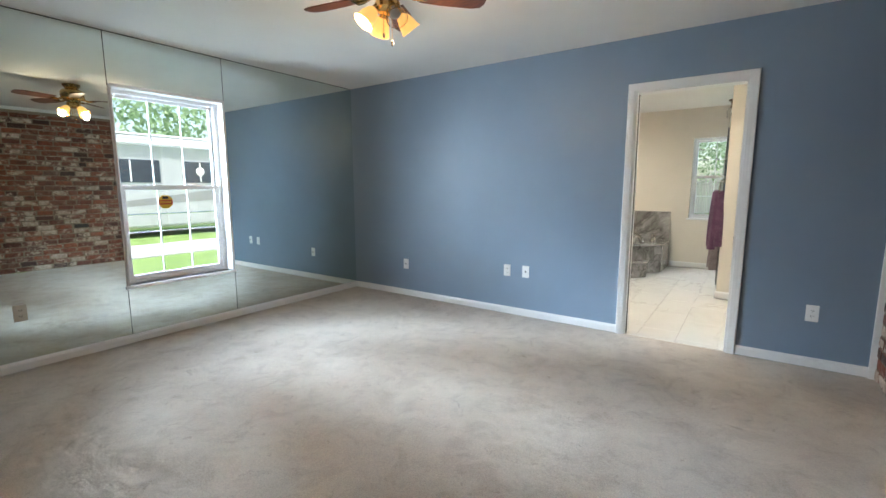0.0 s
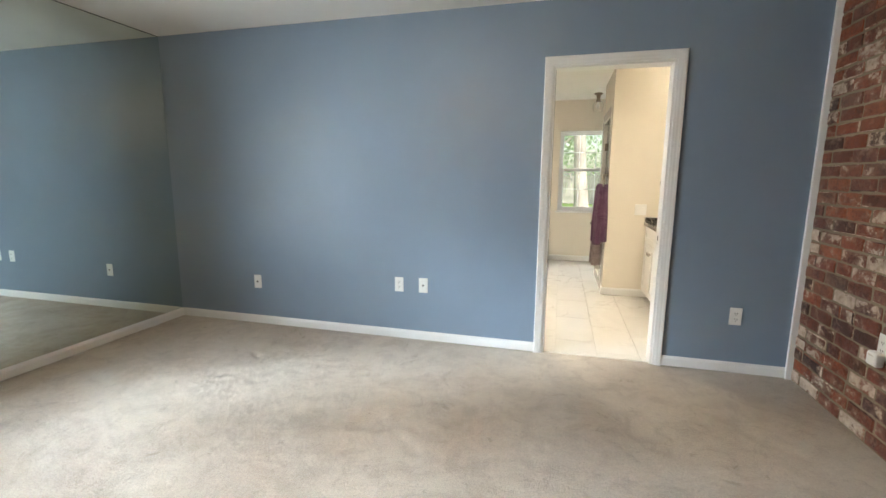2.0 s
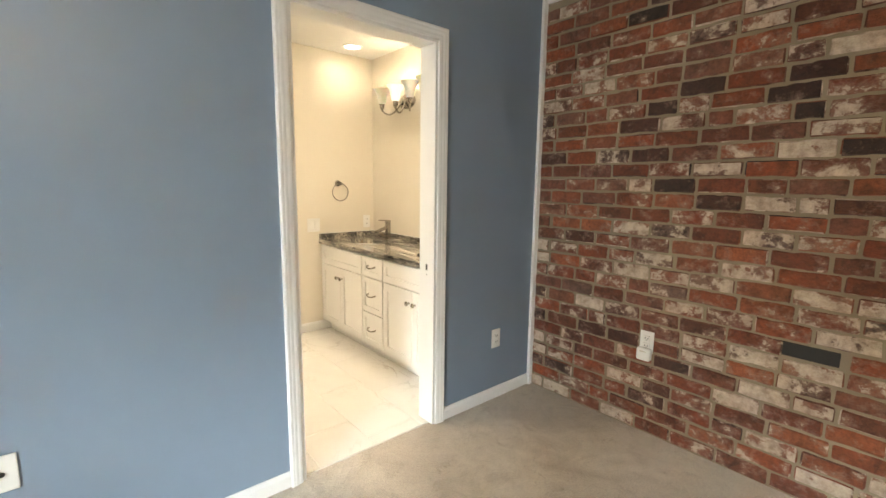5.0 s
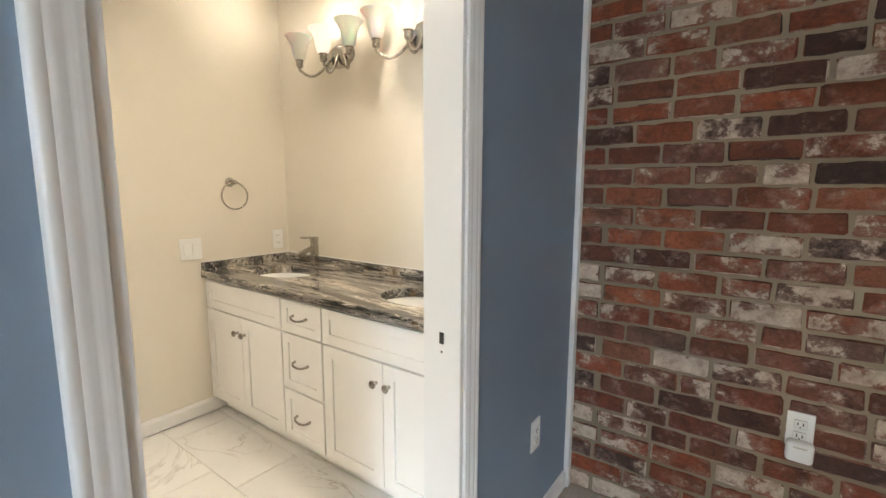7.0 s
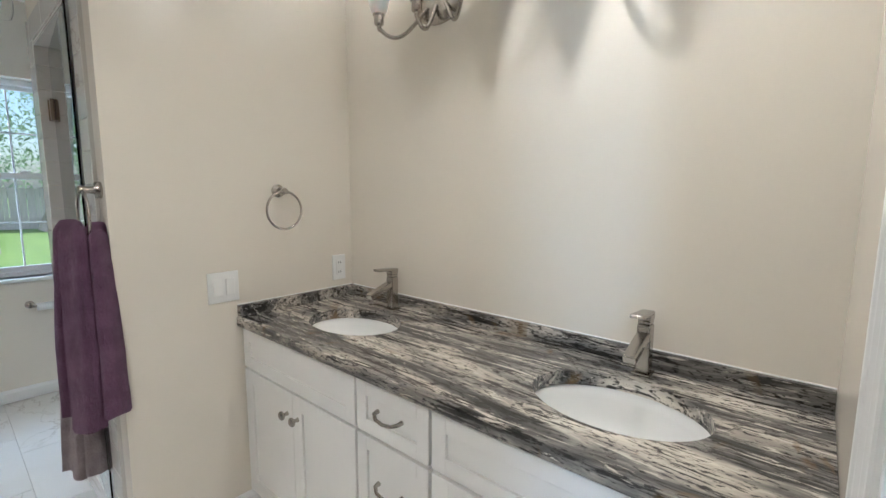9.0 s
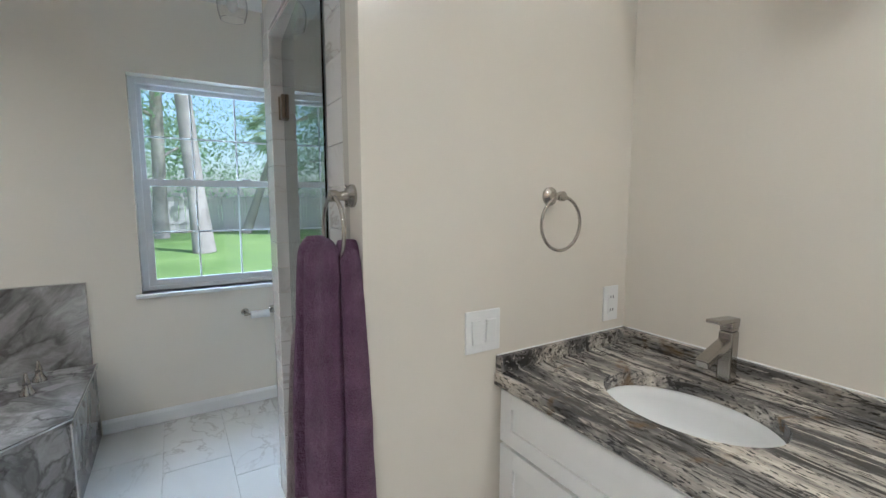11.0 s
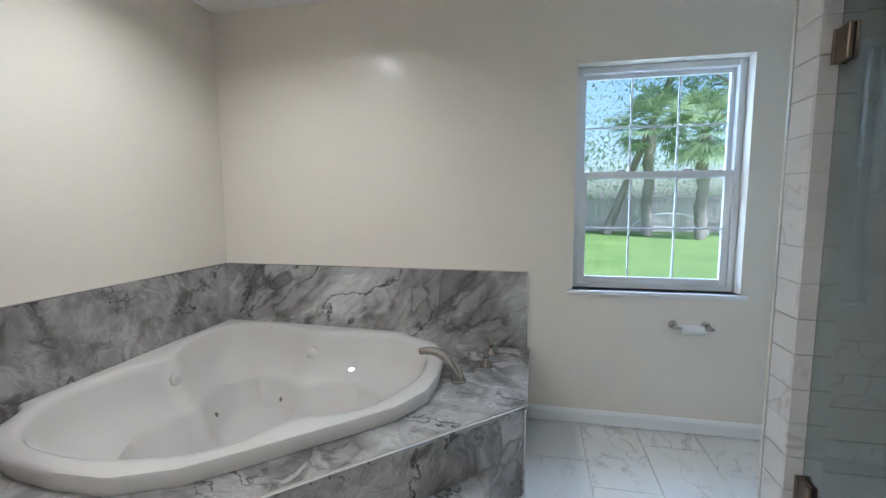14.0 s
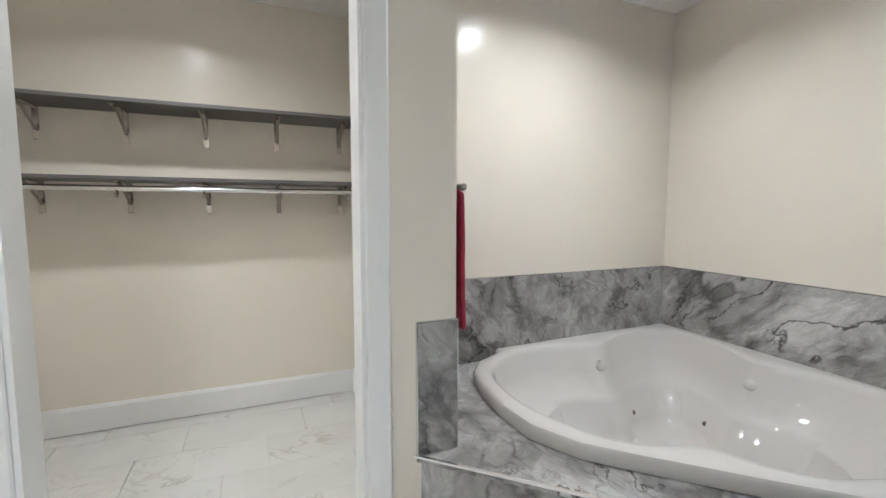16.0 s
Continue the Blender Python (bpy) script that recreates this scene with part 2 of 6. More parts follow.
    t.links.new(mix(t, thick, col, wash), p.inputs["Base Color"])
    p.inputs["Roughness"].default_value = 0.58
    h = calc(t, "ADD", calc(t, "MULTIPLY", noise_tex(t, v2, 70, 6, 0.7), 0.9), calc(t, "ADD", calc(t, "MULTIPLY", thick, 0.35), calc(t, "MULTIPLY", blot, 0.6)))
    bump(t, p, h, 0.8, 0.010)
    return m


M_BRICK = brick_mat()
M_MORTAR = paint("grey_mortar", (0.27, 0.222, 0.158), 0.95, 120, 0.6, 0.22)


def vein(t, v, scale, width, dist=2.2, detail=5):
    """1 along thin wandering lines."""
    n = noise_tex(t, v, scale, detail, 0.55, dist)
    d = calc(t, "ABSOLUTE", calc(t, "SUBTRACT", n, 0.5))
    return ramp(t, d, [(0.0, (1, 1, 1)), (width, (0, 0, 0))])


def shifted(t, v):
    """Coordinates moved by each piece's own chance, so no two pieces carry the same figure."""
    oi = t.nodes.new("ShaderNodeObjectInfo")
    a = t.nodes.new("ShaderNodeVectorMath")
    a.operation = "MULTIPLY_ADD"
    a.inputs[1].default_value = (1, 1, 1)
    s = t.nodes.new("ShaderNodeCombineXYZ")
    for k in range(3):
        t.links.new(calc(t, "MULTIPLY", oi.outputs["Random"], 37.0 + 11 * k), s.inputs[k])
    t.links.new(v, a.inputs[0])
    t.links.new(s.outputs[0], a.inputs[2])
    return a.outputs[0]


def marble_white(name, base, dark, rough, amount):
    m, t, p = mat(name)
    v = shifted(t, coords(t, (1, 0.65, 1)))
    cloud = noise_tex(t, v, 2.4, 4, 0.5, 0.8)
    col = ramp(t, cloud, [(0.3, tuple(c * 0.93 for c in base)), (0.6, base)])
    mask = ramp(t, noise_tex(t, v, 2.1, 2), [(0.48, (0, 0, 0)), (0.62, (amount, amount, amount))])
    ln = mix(t, 1.0, vein(t, v, 2.6, 0.022), mask, "MULTIPLY")
    t.links.new(mix(t, ln, col, dark), p.inputs["Base Color"])
    p.inputs["Roughness"].default_value = rough
    return m


M_FLOORTILE = marble_white("white_marble_floor_tile", (0.70, 0.69, 0.66), (0.36, 0.33, 0.29), 0.16, 0.62)
M_SHTILE = marble_white("white_marble_wall_tile", (0.72, 0.70, 0.675), (0.42, 0.37, 0.33), 0.10, 0.7)
M_GROUT = paint("grout", (0.62, 0.605, 0.575), 0.9, 200, 0.3, 0.06)


def marble_grey():
    m, t, p = mat("grey_marble")
    v = shifted(t, coords(t, (1, 1, 1), (0.35, 0.6, 0.55)))
    st = t.nodes.new("ShaderNodeVectorMath")
    st.operation = "MULTIPLY"
    st.inputs[1].default_value = (0.6, 1.25, 1.35)
    t.links.new(v, st.inputs[0])

    def warp(vec, scale, amount, detail):
        cn = t.nodes.new("ShaderNodeTexNoise")
        cn.inputs["Scale"].default_value, cn.inputs["Detail"].default_value, cn.inputs["Roughness"].default_value = scale, detail, 0.6
        t.links.new(vec, cn.inputs["Vector"])
        d = t.nodes.new("ShaderNodeVectorMath")
        d.operation = "MULTIPLY_ADD"
        d.inputs[1].default_value = (amount, amount, amount)
        t.links.new(cn.outputs["Color"], d.inputs[0])
        t.links.new(vec, d.inputs[2])
        return d.outputs[0]
    w = warp(warp(st.outputs[0], 1.9, 0.55, 2), 11.0, 0.12, 8)
    # flowing bands of paler and darker stone
    flow = noise_tex(t, w, 2.1, 12, 0.66, 0.1)
    band = ramp(t, flow, [(0.34, (0.19, 0.184, 0.176)), (0.42, (0.31, 0.301, 0.289)), (0.485, (0.41, 0.399, 0.384)), (0.497, (0.33, 0.32, 0.308)), (0.54, (0.47, 0.458, 0.442)), (0.565, (0.40, 0.39, 0.377)), (0.64, (0.60, 0.587, 0.57))])
    # pebble-shaped pale clasts in a dark matrix
    cells = t.nodes.new("ShaderNodeTexVoronoi")
    cells.inputs["Scale"].default_value = 7.0
    edge = t.nodes.new("ShaderNodeTexVoronoi")
    edge.feature = "DISTANCE_TO_EDGE"
    edge.inputs["Scale"].default_value = 7.0
    for q in (cells, edge):
        t.links.new(w, q.inputs["Vector"])
    tone = ramp(t, cells.outputs["Color"], [(0.15, (0.168, 0.162, 0.155)), (0.5, (0.288, 0.278, 0.266)), (0.85, (0.400, 0.389, 0.374))])
    rim = ramp(t, calc(t, "ADD", edge.outputs["Distance"], calc(t, "MULTIPLY", calc(t, "SUBTRACT", noise_tex(t, w, 13, 7, 0.65), 0.5), 0.30)), [(0.0, (0.85, 0.85, 0.85)), (0.05, (0.45, 0.45, 0.45)), (0.13, (0, 0, 0))])
    clast = mix(t, rim, tone, (0.070, 0.064, 0.058))
    zone = ramp(t, noise_tex(t, v, 1.7, 3, 0.5, 0.6), [(0.46, (0, 0, 0)), (0.58, (0.85, 0.85, 0.85))])
    col = mix(t, zone, band, clast)
    grain = noise_tex(t, w, 22, 6, 0.7)
    col = mix(t, 0.7, col, ramp(t, grain, [(0.30, (0.70, 0.70, 0.70)), (0.5, (0.95, 0.95, 0.95)), (0.7, (1.15, 1.15, 1.15))]), "MULTIPLY")
    # broad smoky veins drawn out along the slab, then sharp dark cracks
    lay = t.nodes.new("ShaderNodeVectorMath")
    lay.operation = "MULTIPLY"
    lay.inputs[1].default_value = (0.42, 1.5, 1.6)
    t.links.new(warp(v, 3.2, 0.20, 7), lay.inputs[0])
    smoke = mix(t, 1.0, vein(t, lay.outputs[0], 1.9, 0.060, 0.3, 8), ramp(t, noise_tex(t, v, 2.2, 3), [(0.45, (0.04, 0.04, 0.04)), (0.62, (0.92, 0.92, 0.92))]), "MULTIPLY")
    col = mix(t, smoke, col, (0.088, 0.083, 0.076))
    lines = mix(t, 1.0, vein(t, lay.outputs[0], 1.2, 0.008, 0.4, 8), ramp(t, noise_tex(t, v, 2.6, 2), [(0.42, (0, 0, 0)), (0.50, (0.95, 0.95, 0.95))]), "MULTIPLY")
    col = mix(t, lines, col, (0.045, 0.042, 0.038))
    hair = mix(t, 1.0, vein(t, w, 3.0, 0.006, 0.6, 6), ramp(t, noise_tex(t, v, 3.7, 2), [(0.50, (0, 0, 0)), (0.60, (0.7, 0.7, 0.7))]), "MULTIPLY")
    t.links.new(mix(t, hair, col, (0.10, 0.094, 0.088)), p.inputs["Base Color"])
    p.inputs["Roughness"].default_value = 0.10
    return m


M_GREYMARBLE = marble_grey()


def granite():
    m, t, p = mat("streaked_granite")
    turn = (0, 0, radians(-16))
    w = coords(t)
    band = noise_tex(t, coords(t, (10, 1.5, 10), turn), 1.0, 7, 0.62, 1.0)
    col = ramp(t, band, [(0.33, (0.030, 0.029, 0.028)), (0.43, (0.11, 0.105, 0.097)), (0.51, (0.25, 0.232, 0.205)), (0.58, (0.46, 0.415, 0.35)), (0.69, (0.70, 0.645, 0.55))])
    wisp = noise_tex(t, coords(t, (46, 4.2, 46), turn), 1.0, 6, 0.66, 0.7)
    col = mix(t, ramp(t, wisp, [(0.54, (0, 0, 0)), (0.585, (0.92, 0.92, 0.92))]), col, (0.020, 0.019, 0.018))
    cream = noise_tex(t, coords(t, (60, 6.0, 60), (0.3, 0.2, radians(-14))), 1.0, 5, 0.66, 0.6)
    col = mix(t, ramp(t, cream, [(0.59, (0, 0, 0)), (0.63, (0.8, 0.8, 0.8))]), col, (0.62, 0.565, 0.48))
    dash = noise_tex(t, coords(t, (170, 40, 170), turn), 1.0, 3, 0.6, 0.3)
    col = mix(t, ramp(t, dash, [(0.56, (0, 0, 0)), (0.60, (0.9, 0.9, 0.9))]), col, (0.015, 0.015, 0.015))
    brown = ramp(t, noise_tex(t, w, 5.5, 4, 0.6, 0.8), [(0.61, (0, 0, 0)), (0.70, (0.75, 0.75, 0.75))])
    t.links.new(mix(t, brown, col, (0.14, 0.085, 0.032)), p.inputs["Base Color"])
    p.inputs["Roughness"].default_value = 0.12
    return m


M_GRANITE = granite()


def wood(name, a, b, rough, axis=(2, 22, 22)):
    m, t, p = mat(name)
    tc = t.nodes.new("ShaderNodeTexCoord")
    mp = t.nodes.new("ShaderNodeMapping")
    mp.inputs["Scale"].default_value = axis
    t.links.new(tc.outputs["Object"], mp.inputs["Vector"])
    n = noise_tex(t, mp.outputs[0], 2.5, 6, 0.6, 0.6)
    t.links.new(ramp(t, n, [(0.3, a), (0.7, b)]), p.inputs["Base Color"])
    p.inputs["Roughness"].default_value = rough
    bump(t, p, n, 0.1, 0.002)
    return m


M_BLADE = wood("dark_walnut", (0.055, 0.020, 0.011), (0.13, 0.050, 0.026), 0.3)
M_FENCE = wood("weathered_fence_wood", (0.42, 0.375, 0.35), (0.58, 0.53, 0.50), 0.85, (6, 6, 1))


def cloth(name, a, b):
    m, t, p = mat(name)
    v = coords(t)
    f = noise_tex(t, v, 300, 2, 0.6)
    l = noise_tex(t, v, 16, 4)
    c = mix(t, 0.6, ramp(t, l, [(0.3, a), (0.7, b)]), ramp(t, f, [(0.3, (0.5, 0.5, 0.5)), (0.7, (1.2, 1.2, 1.2))]), "MULTIPLY")
    t.links.new(c, p.inputs["Base Color"])
    p.inputs["Roughness"].default_value = 1.0
    p.inputs["Specular IOR Level"].default_value = 0.1
    p.inputs["Sheen Weight"].default_value = 0.15
    bump(t, p, calc(t, "ADD", f, calc(t, "MULTIPLY", noise_tex(t, v, 60, 3), 0.8)), 1.0, 0.014)
    return m


M_PURPLE = cloth("purple_terry", (0.150, 0.066, 0.130), (0.235, 0.118, 0.205))
M_TAUPE = cloth("taupe_terry", (0.34, 0.275, 0.275), (0.47, 0.395, 0.39))
M_RED = cloth("crimson_terry", (0.42, 0.012, 0.05), (0.58, 0.03, 0.09))


def grass_mat():
    m, t, p = mat("lawn")
    v = coords(t)
    a = ramp(t, noise_tex(t, v, 0.5, 5, 0.6), [(0.3, (0.15, 0.25, 0.05)), (0.7, (0.25, 0.36, 0.10))])
    b = ramp(t, noise_tex(t, v, 14, 4, 0.7), [(0.3, (0.6, 0.6, 0.6)), (0.7, (1.15, 1.15, 1.15))])
    t.links.new(mix(t, 0.8, a, b, "MULTIPLY"), p.inputs["Base Color"])
    p.inputs["Roughness"].default_value = 0.95
    bump(t, p, noise_tex(t, v, 40, 4, 0.7), 0.8, 0.05)
    return m


def leaf_mat(name, a, b):
    m, t, p = mat(name)
    ge = t.nodes.new("ShaderNodeNewGeometry")
    c = ramp(t, ge.outputs["Random Per Island"], [(0.0, a), (1.0, b)])
    t.links.new(c, p.inputs["Base Color"])
    p.inputs["Roughness"].default_value = 0.55
    tr = t.nodes.new("ShaderNodeBsdfTranslucent")
    t.links.new(c, tr.inputs["Color"])
    mx = t.nodes.new("ShaderNodeMixShader")
    mx.inputs[0].default_value = 0.52
    t.links.new(p.outputs[0], mx.inputs[1])
    t.links.new(tr.outputs[0], mx.inputs[2])
    t.links.new(mx.outputs[0], t.nodes["Material Output"].inputs["Surface"])
    return m


M_GRASS = grass_mat()
M_LEAF = leaf_mat("tree_leaves", (0.20, 0.30, 0.15), (0.42, 0.54, 0.31))
M_PALM = leaf_mat("palm_fronds", (0.24, 0.33, 0.16), (0.44, 0.54, 0.29))
M_BARK = paint("pine_bark", (0.33, 0.285, 0.25), 0.95, 22, 1.0, 0.30)
M_ROAD = paint("concrete_drive", (0.42, 0.41, 0.40), 0.9, 60, 0.3, 0.10)
M_RV = paint("trailer_white_panel", (0.44, 0.435, 0.42), 0.35, 40, 0.02, 0.04)
M_RVGREY = paint("trailer_grey_graphic", (0.27, 0.262, 0.25), 0.35, 40, 0.02, 0.05)
M_RVWIN = paint("trailer_dark_window", (0.045, 0.055, 0.07), 0.06, 40, 0.01, 0.1)
M_YELLOW = paint("yellow_sign", (0.62, 0.36, 0.02), 0.4, 100, 0.02, 0.05)
M_REDPRINT = paint("red_print", (0.42, 0.05, 0.02), 0.4, 100, 0.02, 0.05)
M_PVC = paint("white_pvc", (0.72, 0.72, 0.70), 0.5, 60, 0.02, 0.05)


# ---- building helpers ----
def root_of(ob):
    while ob.parent:
        ob = ob.parent
    return ob


def finish(name, bm, material, smooth=False):
    me = bpy.data.meshes.new(name)
    bmesh.ops.recalc_face_normals(bm, faces=bm.faces)
    bm.to_mesh(me)
    bm.free()
    me.materials.append(material)
    if smooth:
        for f in me.polygons:
            f.use_smooth = True
        me.set_sharp_from_angle(angle=radians(40))
    return me


def part(name, bm, material, parent, label="", smooth=False):
    """One mesh under a thing or a part; the mesh is given in the world's metres."""
    o = root_of(parent).location
    bmesh.ops.translate(bm, verts=bm.verts, vec=-Vector(o))
    ob = new(name, finish(name, bm, material, smooth))
    ob.parent = parent
    if label:
        tagged(ob, label)
    return ob


def thing(name, at, label, category, group="", kind=""):
    ob = new(name)
    ob.empty_display_size = 0.05
    ob.location = at
    return tagged(ob, label, category, group, kind)


def single(name, bm, material, label, category, group="", kind="", smooth=False):
    return tagged(new(name, finish(name, bm, material, smooth)), label, category, group, kind)


def structure(name, bm, material, label="", smooth=False, category=""):
    return tagged(new(name, finish(name, bm, material, smooth)), label, category, "", "structure")


def box(x0, y0, z0, x1, y1, z1, bevel=0.0, bm=None, seg=2):
    own = bmesh.new()
    bmesh.ops.create_cube(own, size=1.0)
    for v in own.verts:
        v.co = Vector((x0 + (v.co.x + 0.5) * (x1 - x0), y0 + (v.co.y + 0.5) * (y1 - y0), z0 + (v.co.z + 0.5) * (z1 - z0)))
    if bevel:
        bmesh.ops.bevel(own, geom=list(own.edges), offset=bevel, segments=seg, affect="EDGES", profile=0.5)
    if bm is None:
        return own
    return join(bm, own)


def join(bm, other):
    me = bpy.data.meshes.new("tmp")
    other.to_mesh(me)
    other.free()
    bm.from_mesh(me)
    bpy.data.meshes.remove(me)
    return bm


def moved(bm, m):
    bmesh.ops.transform(bm, matrix=m, verts=bm.verts)
    return bm


def lathe(profile, at=(0, 0, 0), n=28, cap=True):
    """Turns (radius, height) pairs round the upright axis."""
    bm = bmesh.new()
    rings = [[bm.verts.new((at[0] + r * math.cos(2 * math.pi * k / n), at[1] + r * math.sin(2 * math.pi * k / n), at[2] + z)) for k in range(n)] for r, z in profile]
    for a, b in zip(rings, rings[1:]):
        for k in range(n):
            bm.faces.new((a[k], a[(k + 1) % n], b[(k + 1) % n], b[k]))
    if cap:
        bm.faces.new(rings[0])
        bm.faces.new(rings[-1])
    return bm


def tube(points, radius, n=12, closed=False, bm=None):
    """A round bar along points; radius a number or one for each point."""
    bm = bm or bmesh.new()
    pts = [Vector(p) for p in points]
    rad = radius if isinstance(radius, (list, tuple)) else [radius] * len(pts)
    rings, up = [], None
    for i, p in enumerate(pts):
        a = pts[i - 1] if (i or closed) else p
        b = pts[(i + 1) % len(pts)] if (i < len(pts) - 1 or closed) else p
        d = (b - a).normalized()
        if up is None:
            up = Vector((0, 0, 1)) if abs(d.z) < 0.9 else Vector((1, 0, 0))
        s = d.cross(up).normalized()
        up = s.cross(d).normalized()
        rings.append([bm.verts.new(p + (s * math.cos(2 * math.pi * k / n) + up * math.sin(2 * math.pi * k / n)) * rad[i]) for k in range(n)])
    pairs = list(zip(rings, rings[1:])) + ([(rings[-1], rings[0])] if closed else [])
    for a, b in pairs:
        for k in range(n):
            bm.faces.new((a[k], a[(k + 1) % n], b[(k + 1) % n], b[k]))
    if not closed:
        bm.faces.new(rings[0])
        bm.faces.new(rings[-1])
    return bm


def prism(outline, z0, z1, bevel=0.0):
    """An upright block over a plan outline."""
    bm = bmesh.new()
    bot = [bm.verts.new((x, y, z0)) for x, y in outline]
    top = [bm.verts.new((x, y, z1)) for x, y in outline]
    bm.faces.new(bot)
    bm.faces.new(top)
    for k in range(len(outline)):
        j = (k + 1) % len(outline)
        bm.faces.new((bot[k], bot[j], top[j], top[k]))
    if bevel:
        bmesh.ops.bevel(bm, geom=list(bm.edges), offset=bevel, segments=2, affect="EDGES")
    return bm


def wall(name, axis, a0, a1, u0, u1, z0, z1, openings, material, label=""):
    """A wall of thickness a0..a1 on the axis, along u0..u1, with openings (u0, u1, z0, z1) through it."""
    us = sorted({u0, u1, *[o[0] for o in openings], *[o[1] for o in openings]})
    zs = sorted({z0, z1, *[o[2] for o in openings], *[o[3] for o in openings]})
    us, zs = [u for u in us if u0 <= u <= u1], [z for z in zs if z0 <= z <= z1]
    nu, nz = len(us) - 1, len(zs) - 1

    def solid(i, k):
        if not (0 <= i < nu and 0 <= k < nz):
            return False
        um, zm = (us[i] + us[i + 1]) / 2, (zs[k] + zs[k + 1]) / 2
        return not any(o[0] < um < o[1] and o[2] < zm < o[3] for o in openings)
    bm = bmesh.new()
    made = {}

    def vert(i, k, side):
        if (i, k, side) not in made:
            a = a1 if side else a0
            made[i, k, side] = bm.verts.new((a, us[i], zs[k]) if axis == "x" else (us[i], a, zs[k]))
        return made[i, k, side]
    for i in range(nu):
        for k in range(nz):
            if not solid(i, k):
                continue
            for side in (0, 1):
                bm.faces.new([vert(i, k, side), vert(i + 1, k, side), vert(i + 1, k + 1, side), vert(i, k + 1, side)])
            for di, dk, p, q in ((-1, 0, (i, k), (i, k + 1)), (1, 0, (i + 1, k), (i + 1, k + 1)), (0, -1, (i, k), (i + 1, k)), (0, 1, (i, k + 1), (i + 1, k + 1))):
                if not solid(i + di, k + dk):
                    bm.faces.new([vert(*p, 0), vert(*q, 0), vert(*q, 1), vert(*p, 1)])
    return structure(name, bm, material, label)


def profile_run(pts, axis, u0, u1, flip=1):
    """A trim's cross-section pts (out, z) drawn along an axis; out from the wall at 0."""
    bm = bmesh.new()
    ends = []
    for u in (u0, u1):
        ends.append([bm.verts.new((u, o, z) if axis == "x" else (o, u, z)) for o, z in pts])
    n = len(pts)
    for k in range(n):
        j = (k + 1) % n
        bm.faces.new((ends[0][k], ends[0][j], ends[1][j], ends[1][k]))
    bm.faces.new(ends[0])
    bm.faces.new(ends[1])
    return bm


def baseboard(axis, at, out, u0, u1, h=0.085, t=0.014, bm=None):
    """Baseboard on a wall face at `at`, standing `out` (+1 or -1) from it."""
    pts = [(at, 0.006), (at + out * t, 0.006), (at + out * t, h - 0.018), (at + out * t * 0.75, h - 0.010), (at + out * t * 0.45, h), (at, h)]
    own = profile_run(pts, axis, u0, u1)
    return own if bm is None else join(bm, own)


# ---- structure: bedroom ----
def carpet():
    nx, ny = 290, 330
    x0, y0 = XM + 0.002, YS
    wx, wy = XB + 0.05 - XM, YB + 0.03 - YS
    rnd = random.Random(19)
    # heel marks and furniture dents, pressed in by cells of the sheet
    pressed = {}
    for _ in range(150):
        px, py, a = x0 + wx * rnd.random(), y0 + wy * rnd.random(), rnd.uniform(0, 3.14)
        la, lb, deep = rnd.uniform(0.02, 0.06), rnd.uniform(0.012, 0.026), rnd.uniform(0.003, 0.010)
        ci, cj = int((px - x0) / wx * nx), int((py - y0) / wy * ny)
        for j in range(max(0, cj - 7), min(ny, cj + 8) + 1):
            for i in range(max(0, ci - 7), min(nx, ci + 8) + 1):
                dx, dy = x0 + wx * i / nx - px, y0 + wy * j / ny - py
                u, w = dx * math.cos(a) + dy * math.sin(a), dy * math.cos(a) - dx * math.sin(a)
                q = (u / la) ** 2 + (w / lb) ** 2
                pressed[i, j] = pressed.get((i, j), 0.0) - deep * math.exp(-q) + 0.25 * deep * math.exp(-(math.sqrt(q) - 1.7) ** 2 * 3)
    verts, faces = [], []
    for j in range(ny + 1):
        for i in range(nx + 1):
            x, y = x0 + wx * i / nx, y0 + wy * j / ny
            d = noise.noise(Vector((x * 1.1, y * 1.1, 0))) * 0.006 + noise.noise(Vector((x * 5, y * 5, 3))) * 0.0035 + noise.noise(Vector((x * 15, y * 15, 7))) * 0.0030
            d -= max(0.0, noise.noise(Vector((x * 3.1, y * 3.1, 11))) - 0.42) * 0.07
            verts.append((x, y, min(0.006, d + pressed.get((i, j), 0.0) - 0.002)))
    for j in range(ny):
        for i in range(nx):
            a = j * (nx + 1) + i
            faces.append((a, a + 1, a + nx + 2, a + nx + 1))
    me = bpy.data.meshes.new("carpet")
    me.from_pydata(verts, [], faces)
    for f in me.polygons:
        f.use_smooth = True
    me.materials.append(M_CARPET)
    return tagged(new("floor_carpet", me), "worn beige cut-pile carpet with dents and tracks", "carpet", "", "structure")


carpet()
structure("floor_slab", box(XM - 0.2, YS - 0.12, -0.12, XB + 0.15, YB + 0.06, -0.03), M_GROUT)
structure("ceiling_bedroom", box(XM - 0.2, YS - 0.12, H, XB + 0.15, YB + 0.06, H + 0.1), M_CEIL, "plain off-white bedroom ceiling")
MWIN = (1.495, 2.368, 0.475, 2.042)
BWIN = (-0.560, 0.282, 0.780, 1.998)
wall("wall_mirror_side", "x", XM - 0.2, XM - 0.008, YS - 0.12, YB + 0.06, 0, H, [MWIN], M_TRIM, "window wall clad in mirrors")
wall("wall_blue", "y", YB, YB + 0.06, XM - 0.008, XB + 0.15, 0, H, [(DX0, DX1, 0, DH)], M_BLUE, "slate blue painted bedroom wall")
wall("wall_south", "y", YS - 0.12, YS, XM - 0.008, XB + 0.15, 0, H, [], M_BLUE, "slate blue painted wall")
wall("wall_brick_core", "x", XB + 0.02, XB + 0.15, YS, YB, 0, H, [], M_MORTAR, "mortar bed behind the brick facing")

